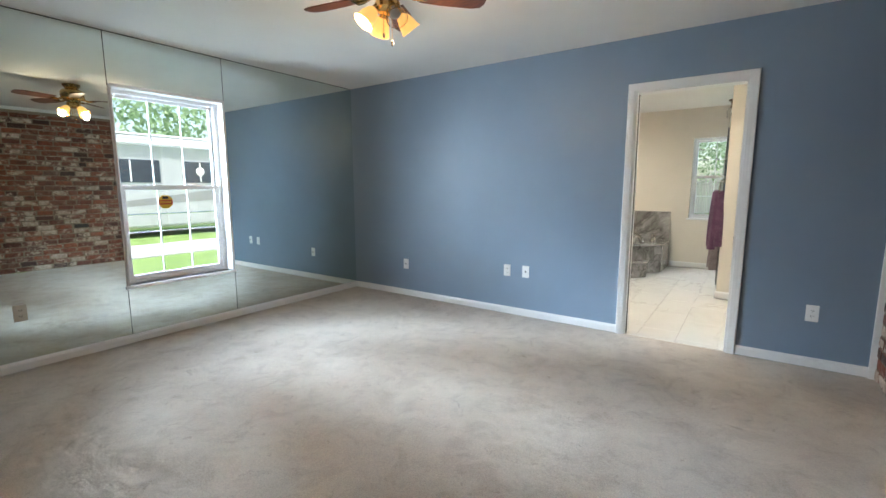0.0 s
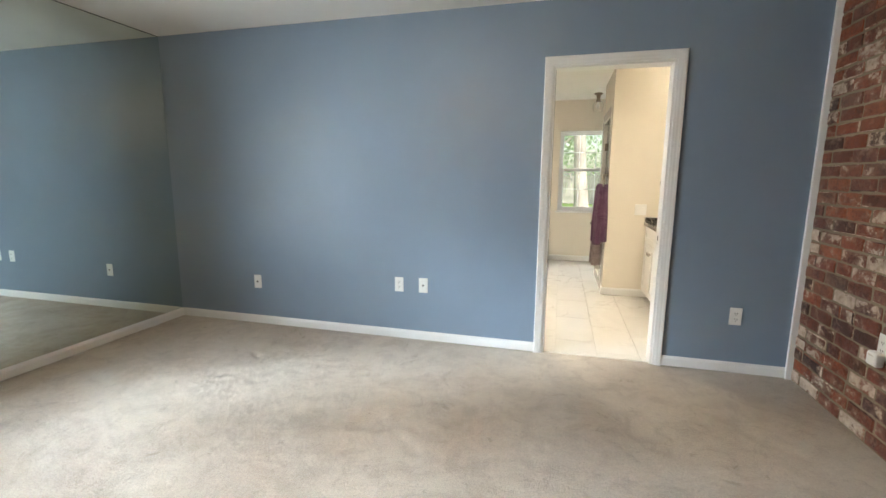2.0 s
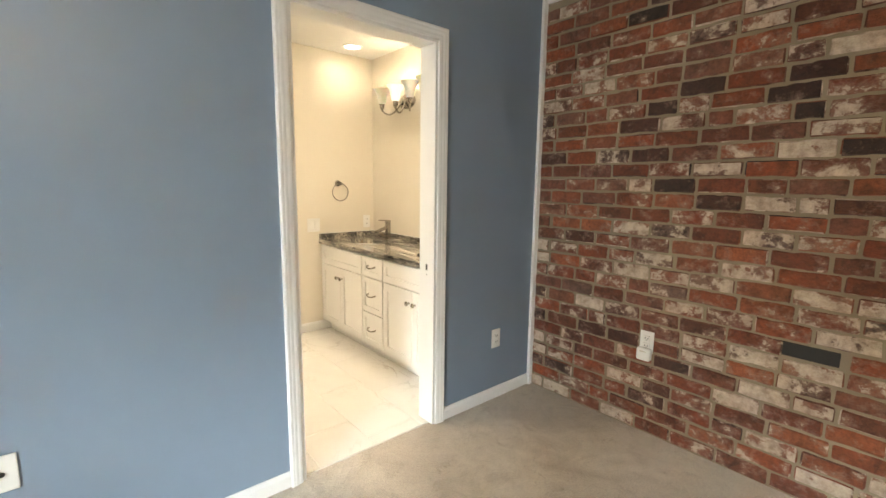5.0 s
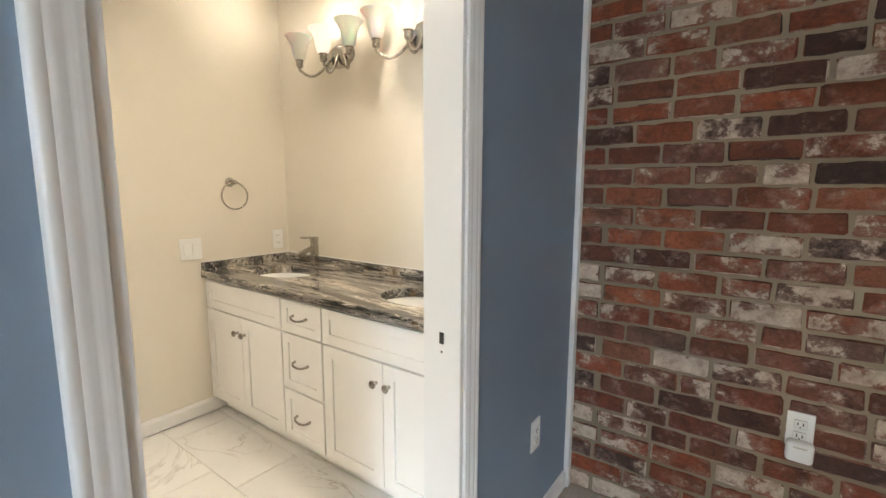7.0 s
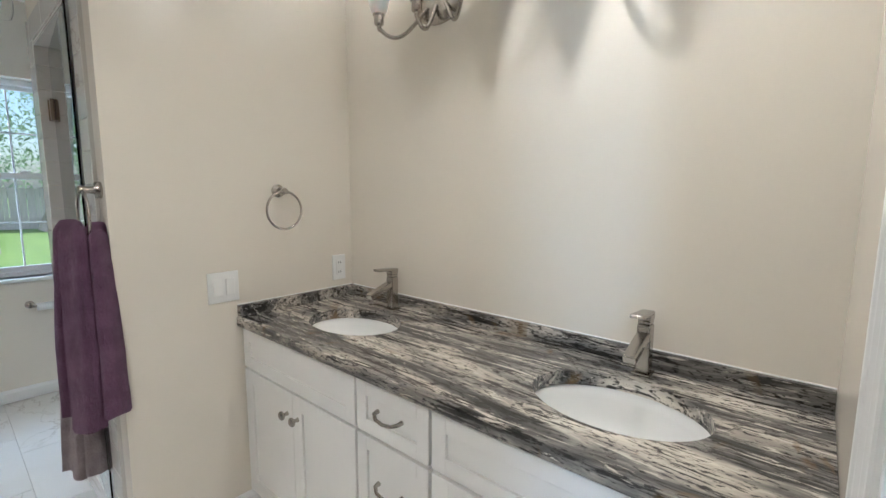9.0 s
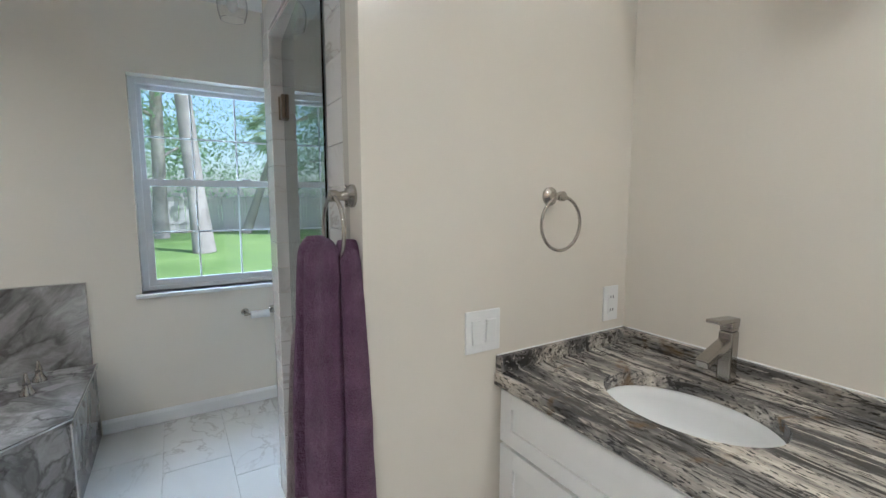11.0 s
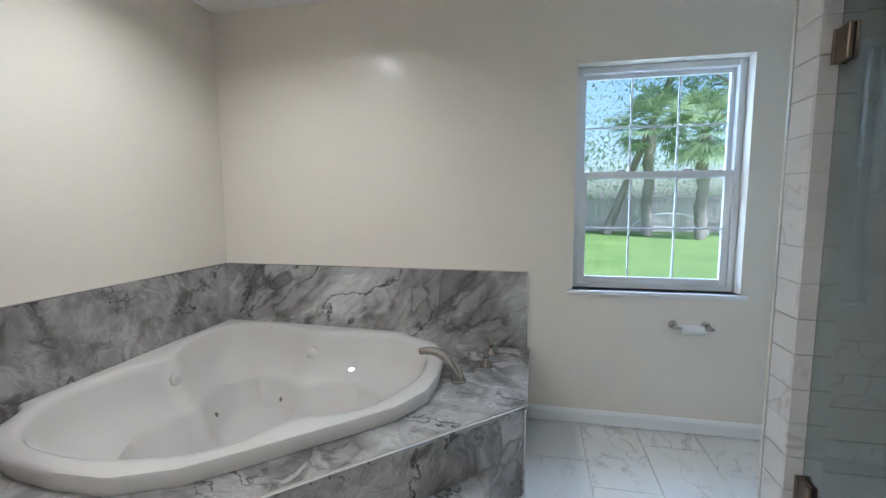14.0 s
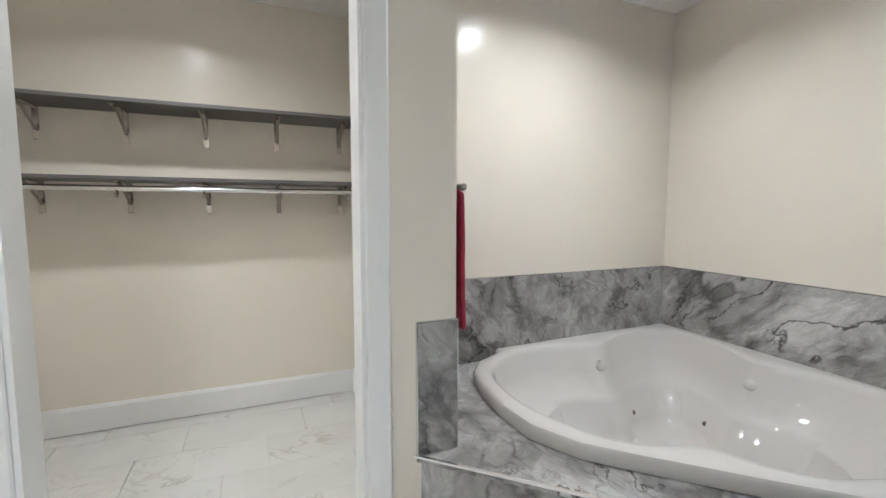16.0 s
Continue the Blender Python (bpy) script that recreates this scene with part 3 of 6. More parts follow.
# mirrors
for nm, y0, y1, z0, z1 in (("wall_mirror", -0.35, 1.478, 0.07, H - 0.008), ("wall_mirror", 1.482, 2.386, 2.046, H - 0.008),
                           ("wall_mirror", 1.482, 2.386, 0.07, 0.452), ("wall_mirror", 2.390, YB - 0.004, 0.07, H - 0.008)):
    mr = thing(nm, (XM, (y0 + y1) / 2, z0), "frameless aged wall mirror panel fixed to the wall", "mirror", "mirror panels")
    part("mirror_glass", box(XM - 0.006, y0, z0, XM, y1, z1, 0.0012), M_MIRROR, mr)
    # dark sheet added behind the glass so the gaps between panels read black
    part("backing", box(XM - 0.0078, y0 - 0.002, z0, XM - 0.0062, y1 + 0.002, min(z1 + 0.007, H - 0.001)), M_DARK, mr, "black sheet added behind the mirror to darken its seams")

bb = baseboard("y", XM - 0.008, 1, YS, YB, 0.072, 0.03)
structure("baseboard_mirror_side", bb, M_TRIM, "white painted baseboard below the mirrors", category="baseboard")
bb = baseboard("x", YB, -1, XM + 0.022, DX0 - 0.058, 0.075)
structure("baseboard_blue", bb, M_TRIM, "white painted baseboard", category="baseboard")
bb = baseboard("x", YB, -1, DX1 + 0.058, 0.955, 0.075)
structure("baseboard_blue_short", bb, M_TRIM, "white painted baseboard", category="baseboard")
structure("trim_brick_corner", box(0.955, YB - 0.022, 0, 0.992, YB - 0.001, H - 0.001, 0.003), M_TRIM, "white corner strip beside the brick", category="trim")
structure("trim_brick_top", box(XB - 0.022, YS, H - 0.045, XB + 0.019, YB - 0.023, H - 0.001, 0.003), M_TRIM, "white strip along the top of the brick", category="trim")


# ---- door casings ----
def casing_profile(w):
    # across the board (from the opening outwards), thickness out of the wall
    return [(0.0, 0.0), (0.0, 0.007), (0.003, 0.010), (w * 0.16, 0.0105), (w * 0.25, 0.0130), (w * 0.33, 0.0120), (w * 0.43, 0.0125), (w * 0.54, 0.0158), (w * 0.64, 0.0165), (w * 0.71, 0.0155), (w * 0.80, 0.0182), (w * 0.91, 0.0188), (w - 0.002, 0.0170), (w, 0.014), (w, 0.0)]


def casing(axis, at, out, u0, u1, top, w=0.057, plain=False):
    """Three moulded boards round an opening, mitred at the top."""
    bm = bmesh.new()
    pts = [(0.0, 0.0), (0.0, 0.008), (0.005, 0.013), (w * 0.5, 0.016), (w - 0.006, 0.017), (w, 0.012), (w, 0.0)] if plain else casing_profile(w)

    def put(u, o, z):
        return bm.verts.new((u, at + out * o, z) if axis == "y" else (at + out * o, u, z))
    rows = []
    for c, o in pts:
        rows.append([put(u0 - c, o, 0), put(u0 - c, o, top + c), put(u1 + c, o, top + c), put(u1 + c, o, 0)])
    n = len(pts)
    for k in range(n):
        j = (k + 1) % n
        for s in range(3):
            bm.faces.new((rows[k][s], rows[k][s + 1], rows[j][s + 1], rows[j][s]))
    bm.faces.new([r[0] for r in rows])
    bm.faces.new([r[3] for r in rows])
    return bm


structure("trim_door_bedroom", casing("y", YB, -1, DX0, DX1, DH), M_TRIM, "white moulded door casing", True, "trim")
structure("trim_door_bathroom", casing("y", YF, 1, DX0, DX1, DH), M_TRIM, "white moulded door casing", category="trim")
bm = box(DX0, YB - 0.002, 0, DX0 + 0.016, YF + 0.002, DH, 0.001)
box(DX1 - 0.016, YB - 0.002, 0, DX1, YF + 0.002, DH, 0.001, bm)
box(DX0 + 0.016, YB - 0.002, DH - 0.016, DX1 - 0.016, YF + 0.002, DH, 0.001, bm)
structure("door_jamb_bedroom", bm, M_TRIM, "white door lining with pocket door slot", category="door frame")
bm = box(DX0 + 0.016, YB + 0.04, 0, DX0 + 0.0175, YB + 0.078, DH - 0.018)
structure("door_pocket_slot", bm, M_DARK, "dark slot of the sliding pocket door", category="door slot")
strike = thing("strike_plate", (DX1 - 0.017, 4.06, 0.885), "small dark latch hole with screws in the jamb", "strike plate")
part("latch_hole", box(DX1 - 0.0185, 4.052, 0.868, DX1 - 0.0162, 4.066, 0.900, 0.0005), M_DARK, strike)
part("screw", box(DX1 - 0.0175, 4.056, 0.842, DX1 - 0.0162, 4.062, 0.848), M_NICKEL, strike)

# ---- structure: bathroom and closet ----
wall("wall_bath_south", "y", YB + 0.06, YF, XK - 0.12, XV + 0.2, 0, H, [(DX0, DX1, 0, DH)], M_CREAM, "cream painted bathroom wall")
wall("wall_vanity", "x", XV, XV + 0.22, YF, YW + 0.2, 0, H, [], M_CREAM, "cream painted vanity wall")
wall("wall_partition", "y", YP, YP + 0.085, -0.02, XV, 0, H, [], M_CREAM, "cream painted partition between vanity and shower")
wall("wall_window_bath", "y", YW, YW + 0.2, XT - 0.12, XV, 0, H, [BWIN], M_CREAM, "cream painted window wall")
wall("wall_tub_head", "x", XT - 0.12, XT, 6.105, YW, 0, H, [], M_CREAM, "cream painted wall at the tub")
wall("wall_closet_tub", "y", 6.08, 6.105, XK - 0.12, XC, 0, H, [], M_CREAM, "cream painted wall between closet and tub")
wall("wall_closet_front", "x", XC - 0.115, XC, YF, 6.08, 0, H, [(CY0, CY1, 0, 2.05)], M_CREAM, "cream painted closet wall with doorway")
wall("wall_closet_back", "x", XK - 0.12, XK, YF, 6.08, 0, H, [], M_CREAM, "cream painted closet back wall")
structure("ceiling_bathroom", box(XK - 0.12, YB + 0.06, H, XV + 0.2, YW + 0.2, H + 0.1), M_CEIL, "plain white bathroom ceiling")
structure("floor_bath_base", box(XK - 0.12, YB + 0.031, -0.12, XV + 0.2, YW + 0.2, -0.005), M_GROUT, "grout bed under the floor tiles")
structure("trim_closet_door", casing("x", XC, 1, CY0, CY1, 2.05, 0.075, True), M_TRIM, "white moulded closet door casing", category="trim")
bm = box(XC - 0.117, CY0, 0, XC + 0.002, CY0 + 0.014, 2.05, 0.001)
box(XC - 0.117, CY1 - 0.014, 0, XC + 0.002, CY1, 2.05, 0.001, bm)
structure("door_jamb_closet", bm, M_TRIM, "white closet door lining", category="door frame")
# shower enclosure
SY0, SY1 = 6.092, 6.825                      # shower doorway
wall("wall_shower_front", "x", -0.02, 0.075, YP + 0.085, 6.98, 0, H, [(SY0, SY1, 0.1, 1.95)], M_CREAM, "cream painted shower front wall")
wall("wall_shower_side", "y", 6.9, 6.98, 0.075, XV, 0, H, [], M_CREAM, "shower side wall")
structure("floor_shower", box(0.075, YP + 0.085, -0.004, XV, 6.90, 0.03), M_SHTILE, "tiled shower floor", category="floor")
structure("shower_curb", box(-0.026, SY0 - 0.001, -0.004, 0.08, SY1 + 0.001, 0.106, 0.004), M_SHTILE, "white marble shower curb", category="curb")

for nm, b in (("baseboard_partition", baseboard("x", YP, -1, -0.034, 0.455)), ("baseboard_window", baseboard("x", YW, -1, -0.79, XV)),
              ("baseboard_shower", baseboard("y", -0.02, -1, 6.942, 6.98)), ("baseboard_shower_back", baseboard("x", 6.98, 1, -0.034, XV)),
              ("baseboard_partition_end", baseboard("y", -0.02, -1, YP, 5.965)),
              ("baseboard_closet_back", baseboard("y", XK, 1, YF, 6.08, 0.155)), ("baseboard_closet_side", baseboard("x", 6.08, -1, XK, XC - 0.115, 0.16)),
              ("baseboard_closet_front", baseboard("y", XC, 1, YF, CY0 - 0.075)), ("baseboard_bath_south", baseboard("x", YF, 1, XC, DX0 - 0.058))):
    structure(nm, b, M_TRIM, "white painted baseboard", category="baseboard")


# ---- windows ----
def window(name, to_world, w, z0, z1, meet, depth, label):
    """A single-hung window; u runs along the wall from 0 to w, d goes outwards from the inner face."""
    root = thing(name, to_world(w / 2, 0, z0), label, "window", "", "structure")

    def bx(u0, d0, za, u1, d1, zb, bevel=0.002, bm=None):
        a, b = to_world(u0, d0, za), to_world(u1, d1, zb)
        return box(min(a[0], b[0]), min(a[1], b[1]), za, max(a[0], b[0]), max(a[1], b[1]), zb, bevel, bm)
    f = 0.034
    bm = bx(0.0, depth, z0, f, depth + 0.075, z1)
    bx(w - f, depth, z0, w, depth + 0.075, z1, bm=bm)
    bx(f, depth, z1 - f, w - f, depth + 0.075, z1, bm=bm)
    bx(f, depth, z0, w - f, depth + 0.075, z0 + f * 0.8, bm=bm)
    part("window_frame", bm, M_VINYL, root)
    bm = bx(-0.03, -0.022, z0 - 0.024, w + 0.03, depth, z0 + 0.0, 0.004)
    part("window_sill", bm, M_TRIM, root, "white painted sill")
    for nm, za, zb, d in (("upper_sash", meet - 0.018, z1 - f, depth + 0.042), ("lower_sash", z0 + f * 0.8, meet + 0.022, depth + 0.008)):
        s = 0.036 if nm == "lower_sash" else 0.024
        bm = bx(f, d, za, f + s, d + 0.028, zb)
        bx(w - f - s, d, za, w - f, d + 0.028, zb, bm=bm)
        bx(f + s, d, zb - s, w - f - s, d + 0.028, zb, bm=bm)
        bx(f + s, d, za, w - f - s, d + 0.028, za + s, bm=bm)
        sash = part(nm, bm, M_VINYL, root)
        u0, u1, g0, g1 = f + s, w - f - s, za + s, zb - s
        for i in (1, 2):
            u = u0 + (u1 - u0) * i / 3
            part("muntin", bx(u - 0.005, d + 0.006, g0, u + 0.005, d + 0.022, g1, 0.003), M_VINYL, sash)
        zc = (g0 + g1) / 2
        part("muntin", bx(u0, d + 0.0065, zc - 0.005, u1, d + 0.0225, zc + 0.005, 0.003), M_VINYL, sash)
        pane = part("pane", bx(u0 - 0.004, d + 0.0125, g0 - 0.004, u1 + 0.004, d + 0.0155, g1 + 0.004, 0), M_GLASS, sash, "clear glass")
        pane.visible_shadow = False
    for u in (w * 0.3, w * 0.7):
        part("sash_lock", bx(u - 0.025, depth + 0.012, meet + 0.0225, u + 0.025, depth + 0.034, meet + 0.034, 0.003), M_VINYL, root)
    return root


window("window_1", lambda u, d, z: (XM - 0.008 - d, MWIN[0] + u, z), MWIN[1] - MWIN[0], MWIN[2], MWIN[3], 1.265, 0.085, "white vinyl single-hung window with grille in the mirrored wall")
window("window_2", lambda u, d, z: (BWIN[0] + u, YW + d, z), BWIN[1] - BWIN[0], BWIN[2], BWIN[3], 1.41, 0.085, "white vinyl single-hung bathroom window with grille")
# lining of the mirrored window's opening
bm = box(XM - 0.09, MWIN[0] - 0.004, MWIN[2], XM + 0.012, MWIN[0] + 0.004, MWIN[3] + 0.02, 0.001)
box(XM - 0.09, MWIN[1] - 0.004, MWIN[2], XM + 0.012, MWIN[1] + 0.018, MWIN[3] + 0.02, 0.001, bm)
box(XM - 0.09, MWIN[0] + 0.004, MWIN[3] - 0.004, XM + 0.012, MWIN[1] - 0.004, MWIN[3] + 0.02, 0.001, bm)
structure("trim_window_bedroom", bm, M_TRIM, "white painted window lining", category="trim")


# ---- tub ----
deck = thing("tub_deck", (-1.9, 7.0, 0), "grey marble slab deck round the corner bathtub", "tub deck")
DZ = 0.42
# the tub's rim, measured from the corner of the two walls: one half, mirrored about the diagonal
RIM = [(1.25, 0.0), (1.262, 0.045), (1.32, 0.082), (1.42, 0.13), (1.50, 0.24), (1.54, 0.40), (1.56, 0.60), (1.55, 0.78), (1.47, 0.95), (1.345, 1.085), (1.215, 1.215)]
RIM = RIM + [(b, a) for a, b in reversed(RIM[:-1])]


def from_corner(u, v):
    return XT + 0.014 + u, YW - 0.014 - v


inner = [from_corner(0.66 + (u - 0.66) * 0.93, 0.66 + (v - 0.66) * 0.93) for u, v in RIM[3:-3]]
ring_in = [(from_corner(1.20, 0)[0], YW - 0.001)] + inner + [(XT + 0.001, from_corner(0, 1.20)[1])]
part("deck_top", prism([(XT + 0.001, 6.107), (XC + 0.002, 6.107), (XC + 0.002, 5.963), (-0.788, 7.21), (-0.788, YW - 0.001)] + ring_in, DZ - 0.022, DZ), M_GREYMARBLE, deck)
part("deck_front", prism([(XC - 0.005, 5.975), (XC - 0.018, 5.99), (-0.815, 7.23), (-0.803, 7.216)], 0.0, DZ - 0.023), M_GREYMARBLE, deck)
part("deck_side", box(-0.818, 7.222, 0.0, -0.796, YW - 0.001, DZ - 0.023, 0.001), M_GREYMARBLE, deck)
part("edge_trim", prism([(XC + 0.003, 5.955), (XC - 0.002, 5.964), (-0.7865, 7.214), (-0.782, 7.206)], DZ - 0.005, DZ + 0.0025), M_STEEL, deck, "thin metal edge strip")
part("edge_trim", box(-0.7875, 7.212, DZ - 0.005, -0.783, YW - 0.002, DZ + 0.0025), M_STEEL, deck, "thin metal edge strip")
part("edge_trim", box(-0.795, 7.210, 0.0, -0.790, 7.215, DZ - 0.006), M_STEEL, deck, "thin metal edge strip")
sp = thing("marble_backsplash", (XT, YW, DZ), "grey veined marble splash slabs on the walls round the tub", "backsplash")
part("slab", box(XT + 0.012, YW - 0.012, DZ + 0.001, -0.808, YW - 0.0005, 0.870, 0.001), M_GREYMARBLE, sp)
part("slab", box(XT + 0.0005, 6.118, DZ + 0.001, XT + 0.012, YW - 0.0005, 0.870, 0.001), M_GREYMARBLE, sp)
part("slab", box(XC + 0.0005, 5.965, DZ + 0.003, XC + 0.012, 6.104, 0.868, 0.001), M_GREYMARBLE, sp)
part("edge_trim", box(XT, YW - 0.0135, 0.871, -0.804, YW - 0.0005, 0.875), M_STEEL, sp, "thin metal edge strip")
part("edge_trim", box(-0.8075, YW - 0.0135, DZ + 0.003, -0.804, YW - 0.0005, 0.8705), M_STEEL, sp, "thin metal edge strip")
part("edge_trim", box(XT + 0.0005, 6.118, 0.871, XT + 0.0135, YW - 0.014, 0.875), M_STEEL, sp, "thin metal edge strip")
part("edge_trim", box(XC, 5.961, 0.8685, XC + 0.0135, 6.108, 0.8725), M_STEEL, sp, "thin metal edge strip")
part("edge_trim", box(XC, 5.961, DZ + 0.003, XC + 0.0135, 5.9645, 0.868), M_STEEL, sp, "thin metal edge strip")
part("edge_trim", box(XC, 6.1045, DZ + 0.003, XC + 0.0135, 6.108, 0.868), M_STEEL, sp, "thin metal edge strip")

step = thing("tub_step", (-1.2, 6.75, 0), "low grey marble step in front of the tub deck", "step")
part("tread", prism([(-1.62, 6.33), (-1.20, 6.36), (-0.90, 6.72), (-0.93, 7.06)], 0.185, 0.205, 0.002), M_GREYMARBLE, step)
part("riser", prism([(-1.60, 6.345), (-1.205, 6.375), (-0.915, 6.725), (-0.945, 7.04)], 0.0, 0.185), M_GREYMARBLE, step)


def tub():
    root = thing("corner_bathtub", (-2.1, 7.2, DZ), "white acrylic corner whirlpool bathtub set in the marble deck", "bathtub")
    cx, cy = 0.74, 0.74                    # centre of the basin from the walls' corner
    world_xy = from_corner
    outline = [(0.0, 0.0)] + RIM
    # smooth resample by direction from the centre
    n = 200

    def radius(th, pts):
        best = None
        d = (math.cos(th), math.sin(th))
        for (ax, ay), (bx2, by2) in zip(pts, pts[1:] + pts[:1]):
            ex, ey = bx2 - ax, by2 - ay
            den = d[0] * ey - d[1] * ex
            if abs(den) < 1e-9:
                continue
            s = ((ax - cx) * ey - (ay - cy) * ex) / den
            q = ((ax - cx) * d[1] - (ay - cy) * d[0]) / den
            if s > 0 and -1e-6 <= q <= 1 + 1e-6:
                best = s if best is None else min(best, s)
        return best
    ths = [2 * math.pi * k / n - 3 * math.pi / 4 for k in range(n)]
    outer = [radius(a, outline) for a in ths]
    # basin mouth: the rim's own line drawn in, with a hump at the front
    mouth = []
    for a, o in zip(ths, outer):
        d = ((a - math.pi / 4 + math.pi) % (2 * math.pi)) - math.pi
        mouth.append(min(o - 0.085, 0.86) - 0.085 * math.exp(-(d / 0.20) ** 2) - 0.125 * math.exp(-((abs(d) - 2.42) / 0.26) ** 2) - 0.03 * math.exp(-((abs(d) - 0.70) / 0.16) ** 2))
    for _ in range(11):
        mouth = [(mouth[i - 1] + mouth[i] + mouth[(i + 1) % n]) / 3 for i in range(n)]
    def lift(a):
        w = (math.cos(a - math.pi / 4))
        return 0.035 * max(0.0, w - 0.5) * -0.2 + 0.018 * max(0, -w)
    rings = []

    def ring(fn, z, extra=lambda a: 0.0):
        rings.append([(cx + fn(i) * math.cos(ths[i]), cy + fn(i) * math.sin(ths[i]), z + extra(ths[i])) for i in range(n)])
    ring(lambda i: outer[i] - 0.003, DZ)
    ring(lambda i: outer[i], DZ + 0.012)
    ring(lambda i: outer[i], DZ + 0.042)
    ring(lambda i: outer[i] - 0.006, DZ + 0.055)
    ring(lambda i: outer[i] - 0.018, DZ + 0.061, lift)
    ring(lambda i: 0.5 * outer[i] + 0.5 * mouth[i] - 0.003, DZ + 0.062, lift)
    ring(lambda i: mouth[i] + 0.020, DZ + 0.060, lift)
    ring(lambda i: mouth[i] + 0.006, DZ + 0.053, lift)
    ring(lambda i: mouth[i] - 0.006, DZ + 0.035)
    ring(lambda i: mouth[i] - 0.04, DZ - 0.06)
    ring(lambda i: mouth[i] * 0.88 - 0.02, DZ - 0.14)
    ring(lambda i: mouth[i] * 0.76, DZ - 0.165)
    ring(lambda i: mouth[i] * 0.70, DZ - 0.19)
    ring(lambda i: mouth[i] * 0.63, DZ - 0.33)
    ring(lambda i: mouth[i] * 0.54, DZ - 0.375)
    ring(lambda i: mouth[i] * 0.30, DZ - 0.385)
    ring(lambda i: mouth[i] * 0.04, DZ - 0.388)
    bm = bmesh.new()
    vs = [[bm.verts.new((*world_xy(u, v), z)) for u, v, z in r] for r in rings]
    for a, b in zip(vs, vs[1:]):
        for k in range(n):
            bm.faces.new((a[k], a[(k + 1) % n], b[(k + 1) % n], b[k]))
    bm.faces.new(vs[-1])
    part("shell", bm, M_ACRYL, root, "", True)
    # jets, overflow and suction
    def wall_point(deg, share, inset):
        th = radians(deg)
        i = min(range(n), key=lambda q: abs(((ths[q] - th + math.pi) % (2 * math.pi)) - math.pi))
        r = mouth[i] * share - inset
        return th, world_xy(cx + r * math.cos(th), cy + r * math.sin(th))
    for deg in (183, -93):
        th, (x, y) = wall_point(deg, 1.0, 0.030)
        j = moved(lathe([(0.030, 0), (0.030, 0.010), (0.022, 0.017), (0.012, 0.020), (0.004, 0.020)], n=20),
                  look((x, y, DZ - 0.035), (x + math.cos(th), y - math.sin(th), DZ - 0.30)))
        part("jet", j, M_ACRYL, root, "round white jet", True)
    for deg in (-157, -113):
        th, (x, y) = wall_point(deg, 0.655, 0.002)
        d = moved(lathe([(0.013, 0), (0.013, 0.004), (0.006, 0.006), (0.003, 0.006)], n=18), look((x, y, DZ - 0.285), (x + math.cos(th), y - math.sin(th), DZ - 0.5)))
        part("suction_grate", d, M_BRONZE, root, "small dark metal grate")
    x, y = world_xy(cx + 0.28, cy + 0.28)
    part("drain_cover", lathe([(0.05, 0), (0.05, 0.006), (0.03, 0.012), (0.005, 0.013)], (x, y, DZ - 0.387), 24), M_ACRYL, root, "", True)
    return root


tub()


def tub_faucet():
    root = thing("tub_faucet", (-1.13, 7.40, DZ), "curved brushed nickel tub spout with two lever handles on the deck", "tub faucet")
    bx, by = -1.115, 7.39
    dx, dy = -0.995, 0.05
    path = []
    for k in range(15):
        a = k / 14
        out = 0.190 * a ** 1.55
        up = 0.005 + 0.132 * math.sin(a * math.pi * 0.62)
        path.append((bx + dx * out, by + dy * out, DZ + up))
    part("spout", tube(path, [0.032 - 0.016 * k / 14 for k in range(15)], 16), M_NICKEL, root, "", True)
    part("spout_base", lathe([(0.040, 0), (0.040, 0.006), (0.034, 0.012)], (bx, by, DZ), 24), M_NICKEL, root, "", True)
    for hx, hy in ((-1.005, 7.604), (-0.997, 7.78)):
        part("handle_base", lathe([(0.030, 0), (0.029, 0.008), (0.018, 0.028), (0.013, 0.05)], (hx, hy, DZ), 20), M_NICKEL, root, "", True)
        part("lever", lathe([(0.014, 0.046), (0.016, 0.055), (0.010, 0.075), (0.006, 0.098), (0.003, 0.104)], (hx, hy, DZ), 16), M_NICKEL, root, "", True)


tub_faucet()


# ---- vanity ----
VF = 0.40                                     # cabinet front
TOE, CT0, CT1 = 0.09, 0.792, 0.832


def shaker(name, y0, y1, z0, z1, parent, rail=0.055, x=VF):
    """A framed front: frame, recessed panel."""
    bm = box(x - 0.019, y0, z0, x, y0 + rail, z1, 0.0015)
    box(x - 0.019, y1 - rail, z0, x, y1, z1, 0.0015, bm)
    box(x - 0.019, y0 + rail, z1 - rail, x, y1 - rail, z1, 0.0015, bm)
    box(x - 0.019, y0 + rail, z0, x, y1 - rail, z0 + rail, 0.0015, bm)
    f = part(name, bm, M_CAB, parent)
    part("panel", box(x - 0.010, y0 + rail - 0.002, z0 + rail - 0.002, x - 0.003, y1 - rail + 0.002, z1 - rail + 0.002), M_CAB, f)
    return f


def knob(y, z, parent):
    k = moved(lathe([(0.008, 0), (0.006, 0.010), (0.007, 0.014), (0.0155, 0.020), (0.0165, 0.026), (0.012, 0.030), (0.003, 0.031)], n=20), pose(VF - 0.019, y, z, 0, -90, 0))
    part("knob", k, M_NICKEL, parent, "round brushed nickel knob", True)


